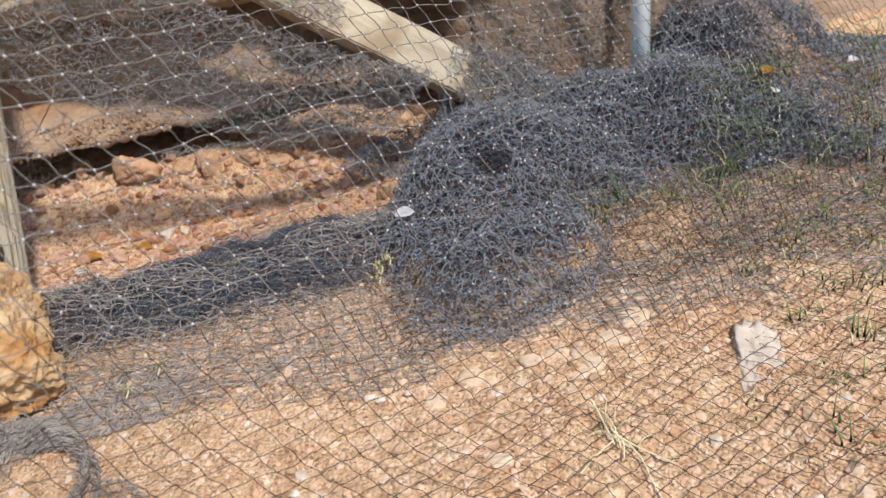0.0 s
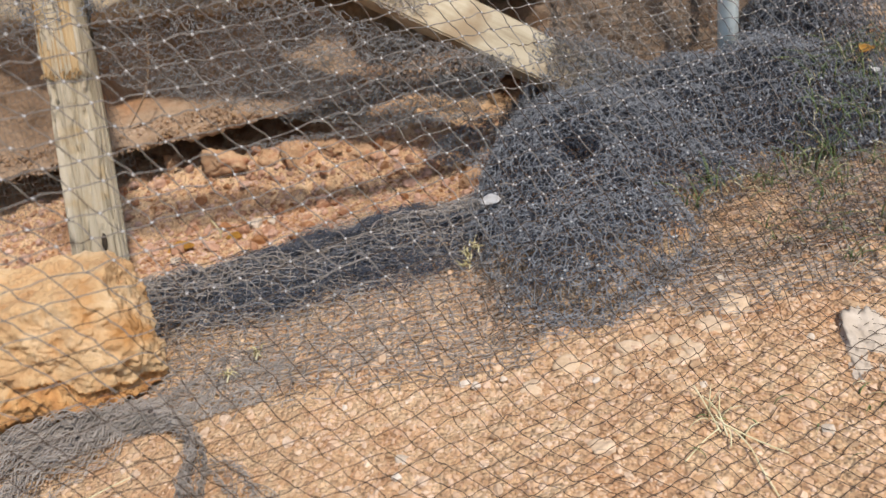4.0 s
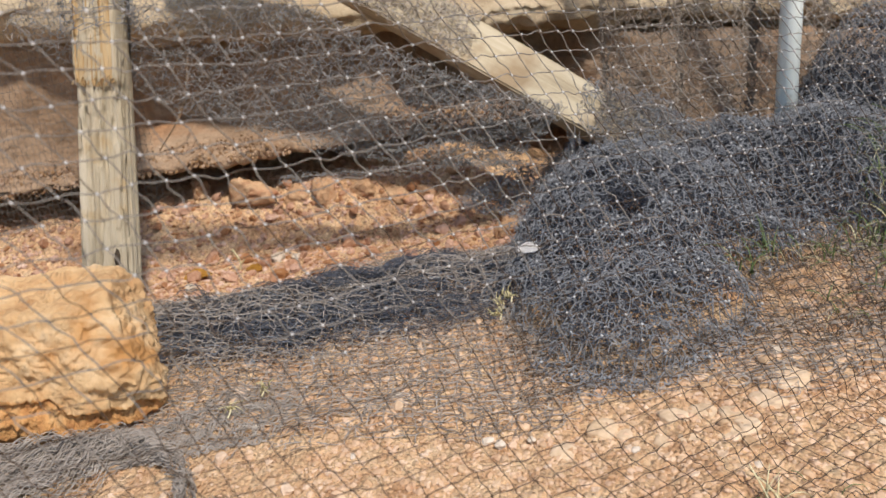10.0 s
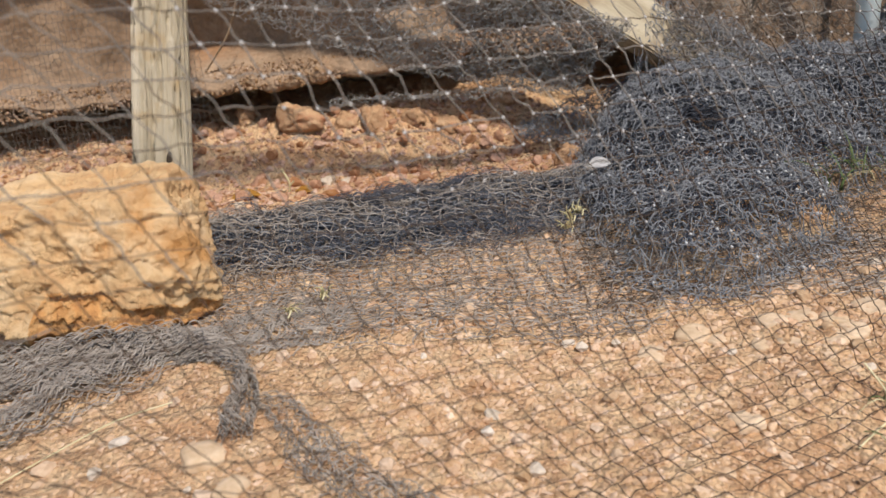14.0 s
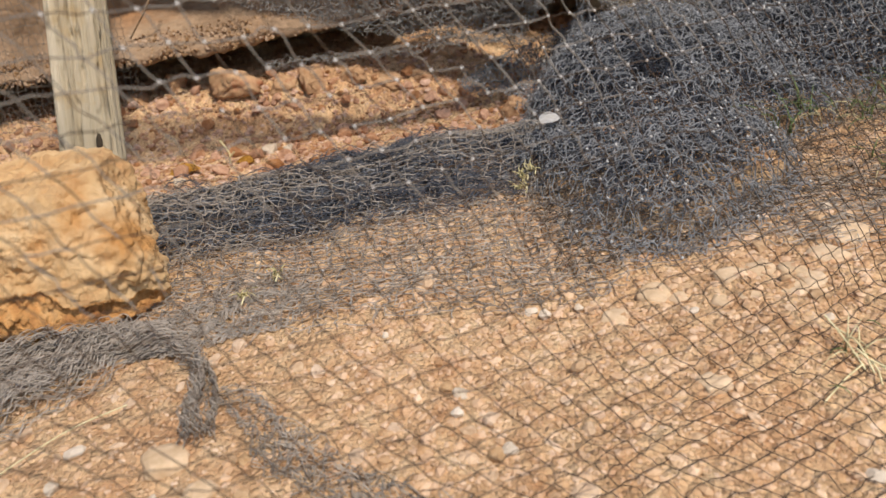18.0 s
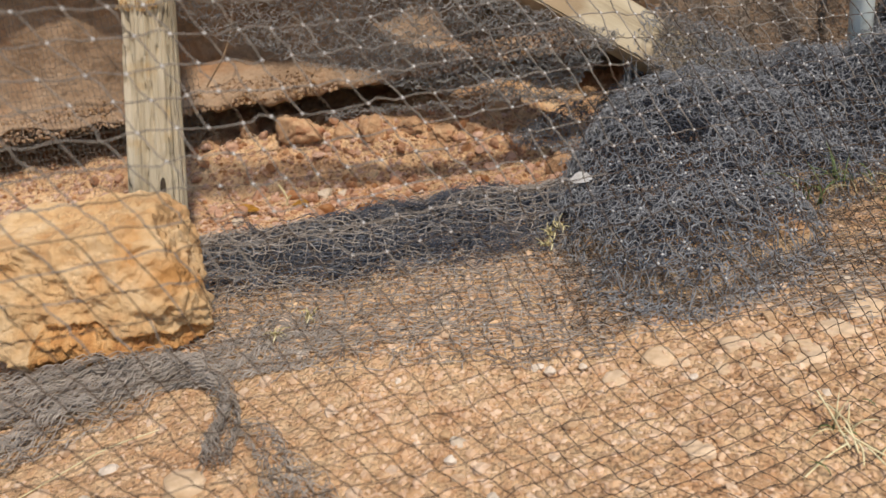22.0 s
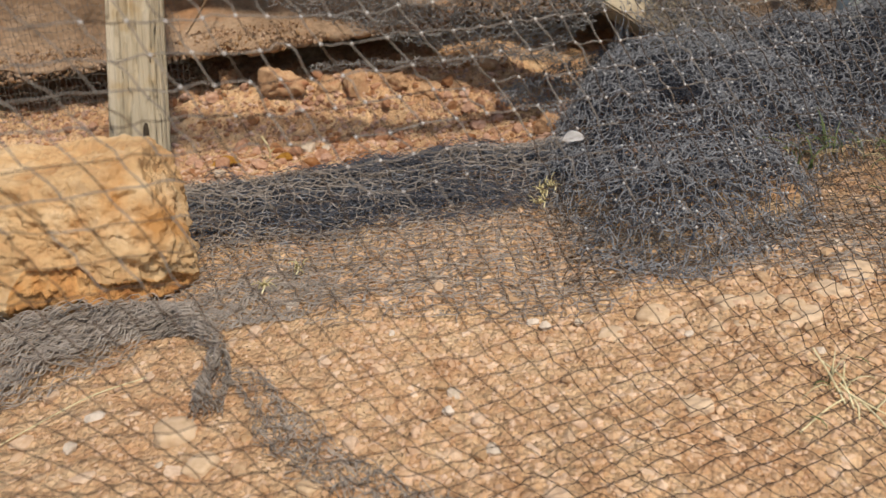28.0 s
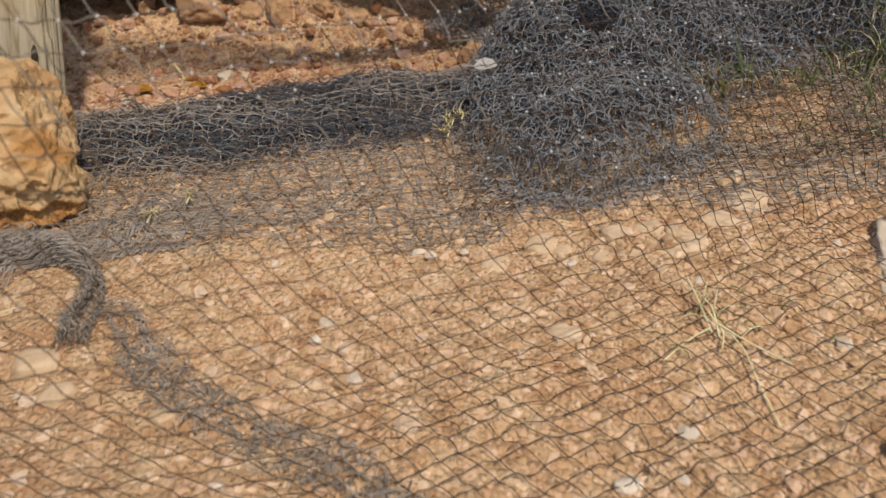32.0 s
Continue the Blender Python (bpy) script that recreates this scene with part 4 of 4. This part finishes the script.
while count < 260:
    x, y = random.uniform(-0.62, 0.72), random.uniform(0.30, 0.88)
    if -0.70 < x < -0.33 and y > 0.76:
        continue
    r = random.choice((0.006, 0.007, 0.008, 0.009, 0.011, 0.014))
    k = random.randrange(len(kinds))
    on_ground(kinds[k], "pebble", x, y, r, random.uniform(0, 360), "pale angular pebble lying in the gravel" if k < 12 else "whitish pebble lying in the gravel", "pebble", "pebbles in the gravel", 0.55, 18)
    count += 1
random.seed(12)
rk = [pebble_mesh("rubble", 90 + k, M_RED, 2, 0.45) for k in range(6)]
count = 0
while count < 230:
    x, y = random.uniform(-0.95, 0.25), random.uniform(1.22, 1.62)
    d = y - bank_line(x)
    if d > 0.02 or (x < -0.38 and y < 1.15):
        continue
    r = random.choice((0.006, 0.008, 0.010, 0.013, 0.017))
    on_ground(random.choice(rk), "rubble", x, y, r, random.uniform(0, 360), "reddish rubble stone below the bank", "stone", "rubble below the bank", 0.25, 25)
    count += 1


def scatter(name, label, n, box, sizes, mat, seed, keep, parent=None):
    """Countless small angular stones as one mesh."""
    g = np.random.default_rng(seed)
    bm = bmesh.new()
    bmesh.ops.create_icosphere(bm, subdivisions=1, radius=1)
    base = np.array([v.co[:] for v in bm.verts])
    tri = np.array([[v.index for v in f.verts] for f in bm.faces])
    bm.free()
    vs, fs, made = [], [], 0
    while made < n:
        x, y = g.uniform(box[0], box[1]), g.uniform(box[2], box[3])
        if not keep(x, y):
            continue
        r = g.choice(sizes) * g.uniform(0.7, 1.3)
        b = base * (1 + 0.16 * g.normal(0, 1, (len(base), 1))) * np.array((1, g.uniform(0.6, 0.98), g.uniform(0.45, 0.8)))
        a, t = g.uniform(0, 6.28), g.normal(0, 0.12)
        rot = np.array(Euler((t, g.normal(0, 0.12), a)).to_matrix())
        vs.append((b @ rot.T) * r + (x, y, ground_z(x, y) - 0.22 * r))
        fs.append(tri + made * len(base))
        made += 1
    ob = new(name, quad_mesh(name, np.concatenate(vs), np.concatenate(fs), mat, False))
    return tagged(ob, label, "gravel", kind="stuff")


scatter("gravel", "loose tan gravel and stone chips over the earth", 26000, (-0.75, 0.85, 0.22, 1.25), (0.0016, 0.002, 0.0025, 0.003, 0.0035, 0.0045, 0.006), M_GRAVEL, 5, lambda x, y: heap_z(x, y) < 0.02 and (x > -0.12 or nz(x * 210, y * 190) > 0.12))
scatter("earth_crumbs", "fine loose crumbs of tan earth between the gravel", 22000, (-0.65, 0.80, 0.26, 0.95), (0.0011, 0.0015, 0.002, 0.0026), M_GRAVEL, 15, lambda x, y: heap_z(x, y) < 0.02)
scatter("rubble_chips", "reddish chips and crumbs of earth below the bank", 14000, (-1.1, 0.5, 1.15, 1.64), (0.0018, 0.0025, 0.0035, 0.005, 0.007), M_CHIP, 6, lambda x, y: y - bank_line(x) < 0.03)


scatter("slope_litter", "brown crumbs and dry litter on the slope beyond the heap", 2500, (0.6, 1.5, 0.9, 1.7), (0.002, 0.003, 0.0045, 0.007), M_CHIP, 16, lambda x, y: heap_z(x, y) < 0.08)


def lip_crumbs():
    g = np.random.default_rng(9)
    bm = bmesh.new()
    bmesh.ops.create_icosphere(bm, subdivisions=1, radius=1)
    base = np.array([v.co[:] for v in bm.verts])
    tri = np.array([[v.index for v in f.verts] for f in bm.faces])
    bm.free()
    vs, fs = [], []
    for k in range(6500):
        x = g.uniform(-1.2, 0.25)
        r = g.choice((0.0008, 0.001, 0.0014, 0.002, 0.0032)) * g.uniform(0.7, 1.3)
        d = min(0.03, max(-0.034, g.normal(-0.013, 0.017)))
        z = float(np.interp(d, (-0.03, -0.015, 0.025), (0.140, 0.160, 0.176))) + g.normal(0, 0.004)
        vs.append(base * (1 + 0.25 * g.normal(0, 1, (len(base), 1))) * r + (x, bank_line(x) + d, z))
        fs.append(tri + k * len(base))
    ob = new("lip_crumbs", quad_mesh("lip_crumbs", np.concatenate(vs), np.concatenate(fs), M_CRUMB, False))
    tagged(ob, "orange crumbs of earth along the lip of the bank", "gravel", kind="stuff")


M_CRUMB = material("orange_crumbs", [(0.3, (0.25, 0.145, 0.08)), (0.55, (0.38, 0.24, 0.135)), (0.8, (0.54, 0.40, 0.26))], 20, 0.92, 200, 0.5, 0.002, random_amount=0.25, island=True)
lip_crumbs()


# ---- grass, straw and leaves ----
def blades(th, name, n, place, spread, length, width, mat, seed, droop=0.6, label=""):
    """Single blades of grass, each bent outwards and tapering."""
    g = random.Random(seed)
    for _ in range(n):
        a = g.uniform(0, 2 * math.pi)
        x, y = place[0] + g.gauss(0, spread), place[1] + g.gauss(0, spread)
        ln, w = length * g.uniform(0.5, 1.2), width * g.uniform(0.7, 1.2)
        root = Vector((x, y, ground_z(x, y) + place[2])) - th.location
        d, s = Vector((math.cos(a), math.sin(a), 0)), Vector((-math.sin(a), math.cos(a), 0))
        bend = droop * g.uniform(0.5, 1.4)
        vs, fs = [], []
        for k in range(5):
            t = k / 4
            p = root + d * ln * math.sin(bend * t) * t + Vector((0, 0, ln * t * math.cos(bend * t)))
            ww = w * (1 - t * 0.9)
            vs += [p - s * ww + Vector((0, 0, 0.0004)), p + s * ww + Vector((0, 0, 0.0004)), p - Vector((0, 0, 0.0006))]
        for k in range(4):
            o = 3 * k
            fs += [(o, o + 1, o + 4, o + 3), (o + 1, o + 2, o + 5, o + 4), (o + 2, o, o + 3, o + 5)]
        child(name, raw_mesh(name, vs, fs, mat), th, label)


random.seed(21)
for n, (x, y, k, ln) in enumerate(((0.455, 1.045, 9, 0.05), (0.50, 1.10, 8, 0.045), (0.60, 1.10, 12, 0.05), (0.68, 1.12, 14, 0.06), (0.74, 1.20, 14, 0.06), (0.66, 1.02, 10, 0.045), (0.80, 1.08, 14, 0.06), (0.86, 1.24, 14, 0.07), (0.78, 0.96, 10, 0.05), (0.92, 1.36, 14, 0.07), (0.95, 1.12, 12, 0.07), (0.70, 0.86, 7, 0.04), (0.72, 1.14, 16, 0.07), (0.80, 1.18, 16, 0.07), (0.70, 1.06, 14, 0.055), (0.90, 1.02, 12, 0.06), (0.84, 1.34, 14, 0.08), (1.0, 1.5, 14, 0.08), (0.76, 1.28, 12, 0.07), (0.62, 0.62, 9, 0.035), (0.66, 0.73, 10, 0.04), (0.70, 0.80, 10, 0.045), (0.58, 0.54, 8, 0.035), (0.72, 0.92, 12, 0.05), (0.69, 0.66, 9, 0.04), (0.64, 0.86, 9, 0.04), (0.57, 0.95, 8, 0.035), (0.54, 0.60, 6, 0.03), (0.88, 1.12, 14, 0.06), (0.98, 1.20, 14, 0.07), (1.05, 1.30, 14, 0.07), (1.06, 1.12, 12, 0.06), (0.82, 0.88, 12, 0.05), (0.76, 0.78, 10, 0.045), (0.90, 0.94, 12, 0.05), (1.12, 1.42, 14, 0.08), (0.56, 1.09, 8, 0.05), (0.64, 0.94, 8, 0.04), (0.78, 0.70, 10, 0.04))):
    th = empty("grass_tuft", (x, y, ground_z(x, y)), "small tuft of green and dry grass through the net", "grass", "grass tufts")
    up = 0.8 * heap_z(x, y)
    blades(th, "blade", k, (x, y, up), 0.018, ln * 1.15, 0.0015, M_GRASS, 300 + n, 0.9)
    blades(th, "dry_blade", max(3, k // 3), (x, y, up), 0.014, ln * 0.8, 0.0012, M_STRAW, 400 + n, 1.2, "dry straw-coloured blades")


def stalk(th, name, pts, radius, mat, label=""):
    path = smooth_path([Vector(p) - th.location for p in pts], 5)
    v, f = strands(np.array([[p[:] for p in path]]), radius, 5)
    return child(name, quad_mesh(name, v, f, mat), th, label)


def ground_path(pts, lift=0.004):
    return [(x, y, ground_z(x, y) + lift + h) for x, y, h in pts]


th = empty("straw_sprig", (0.345, 0.595, ground_z(0.345, 0.595)), "dry pale grass sprig lying on the gravel", "straw")
for pts in ([(0.338, 0.632, 0.010), (0.342, 0.60, 0.008), (0.347, 0.571, 0.003)], [(0.344, 0.622, 0.008), (0.352, 0.595, 0.006), (0.352, 0.565, 0.002)], [(0.346, 0.575, 0.004), (0.325, 0.560, 0.003), (0.300, 0.543, 0.001)], [(0.352, 0.578, 0.006), (0.375, 0.556, 0.005), (0.403, 0.531, 0.002)], [(0.360, 0.572, 0.004), (0.368, 0.545, 0.004), (0.370, 0.512, 0.002), (0.377, 0.472, 0.001)], [(0.348, 0.59, 0.006), (0.356, 0.57, 0.004), (0.350, 0.548, 0.001)]):
    stalk(th, "stem", ground_path(pts), 0.0009, M_STRAW)
blades(th, "leaf_blade", 8, (0.347, 0.595, 0.002), 0.014, 0.032, 0.0014, M_STRAW, 77, 1.2)
blades(th, "green_blade", 9, (0.385, 0.56, 0.002), 0.035, 0.030, 0.0011, M_GRASS, 78, 1.5, "green blades")

for n, (x, y) in enumerate(((-0.214, 0.862), (-0.245, 0.815), (0.118, 1.03), (0.105, 1.01), (0.10, 0.985))):
    th = empty("dry_sprig", (x, y, ground_z(x, y)), "tiny yellow dried plant caught in the net", "plant", "dried plants in the net")
    z0 = 0.012 if n < 2 else 0.03
    blades(th, "leaf", 11, (x, y, z0), 0.004, 0.015, 0.0020, M_SPRIG, 500 + n, 1.1)
    stalk(th, "stem", [(x, y, ground_z(x, y) + z0), (x + 0.006, y - 0.012, ground_z(x, y) + z0 + 0.008), (x + 0.004, y - 0.022, ground_z(x, y) + z0 + 0.004)], 0.0011, M_STRAW)


def leaf_thing(name, x, y, z, size, turn, tilt, mat, label):
    bm = bmesh.new()
    rows = []
    for k in range(9):
        t = k / 8
        w = math.sin(math.pi * min(1, t * 0.96 + 0.02)) ** 0.7 * 0.34
        rows.append([bm.verts.new((t - 0.5, q * w, 0.10 * abs(q) * w * 3 - 0.25 * (t - 0.5) ** 2 + 0.03 * nz(t * 5, q * 3, size * 99))) for q in (-1, -0.5, 0, 0.5, 1)])
    for k in range(8):
        for c in range(4):
            bm.faces.new((rows[k][c], rows[k][c + 1], rows[k + 1][c + 1], rows[k + 1][c]))
    bmesh.ops.solidify(bm, geom=list(bm.faces), thickness=0.03)
    for v in bm.verts:
        v.co *= size
    ob = part(name, bm, mat)
    ob.matrix_world = pose(x, y, z, tilt, 0, turn)
    return tagged(ob, label, "leaf")


leaf_thing("white_leaf", 0.157, 1.100, 0.070, 0.033, 10, 25, M_LEAFW, "bleached whitish leaf caught on the net")
leaf_thing("orange_leaf", -0.432, 1.262, ground_z(-0.432, 1.262) + 0.007, 0.052, 20, 8, M_LEAFO, "withered orange leaf on the rubble")
leaf_thing("orange_leaf", -0.335, 1.285, ground_z(-0.335, 1.285) + 0.006, 0.035, -20, 8, M_LEAFO, "withered orange leaf on the rubble")
leaf_thing("white_leaf", 0.86, 1.27, heap_z(0.86, 1.27) + ground_z(0.86, 1.27) + 0.012, 0.026, 70, 20, M_LEAFW, "bleached whitish leaf caught on the net")
leaf_thing("white_leaf", 1.06, 1.36, heap_z(1.06, 1.36) + ground_z(1.06, 1.36) + 0.012, 0.03, 30, 15, M_LEAFW, "bleached whitish leaf caught on the net")
leaf_thing("orange_leaf", 0.88, 1.34, heap_z(0.88, 1.34) + ground_z(0.88, 1.34) + 0.012, 0.04, 40, 10, M_LEAFO, "withered orange leaf caught on the heaped net")
th = empty("twig", (-0.36, 1.30, ground_z(-0.36, 1.30)), "short pale twig standing in the rubble", "twig")
tz = ground_z(-0.36, 1.30)
stalk(th, "stem", [(-0.365, 1.30, tz), (-0.362, 1.298, tz + 0.02), (-0.370, 1.295, tz + 0.045)], 0.002, M_STRAW)
stalk(th, "side_stem", [(-0.362, 1.298, tz + 0.012), (-0.352, 1.295, tz + 0.022)], 0.0016, M_STRAW)
th = empty("straw_stalk", (-0.40, 0.60, ground_z(-0.40, 0.60)), "thin dry stalk on the earth beside the gathered net", "straw")
stalk(th, "stem", ground_path([(-0.46, 0.545, 0.001), (-0.42, 0.585, 0.004), (-0.375, 0.62, 0.006), (-0.33, 0.65, 0.004)]), 0.0008, M_STRAW)

th = empty("dry_root", (-0.50, 1.50, 0.2), "thin dry brown root hanging over the bank", "root")
stalk(th, "stem", [(-0.44, 1.50, 0.36), (-0.459, 1.50, 0.298), (-0.478, 1.50, 0.256), (-0.501, 1.50, 0.224), (-0.545, 1.51, 0.178)], 0.0018, M_TWIG)
stalk(th, "side_stem", [(-0.92, 1.50, 0.10), (-0.872, 1.50, 0.122), (-0.79, 1.50, 0.145), (-0.69, 1.50, 0.155)], 0.004, M_TWIG)
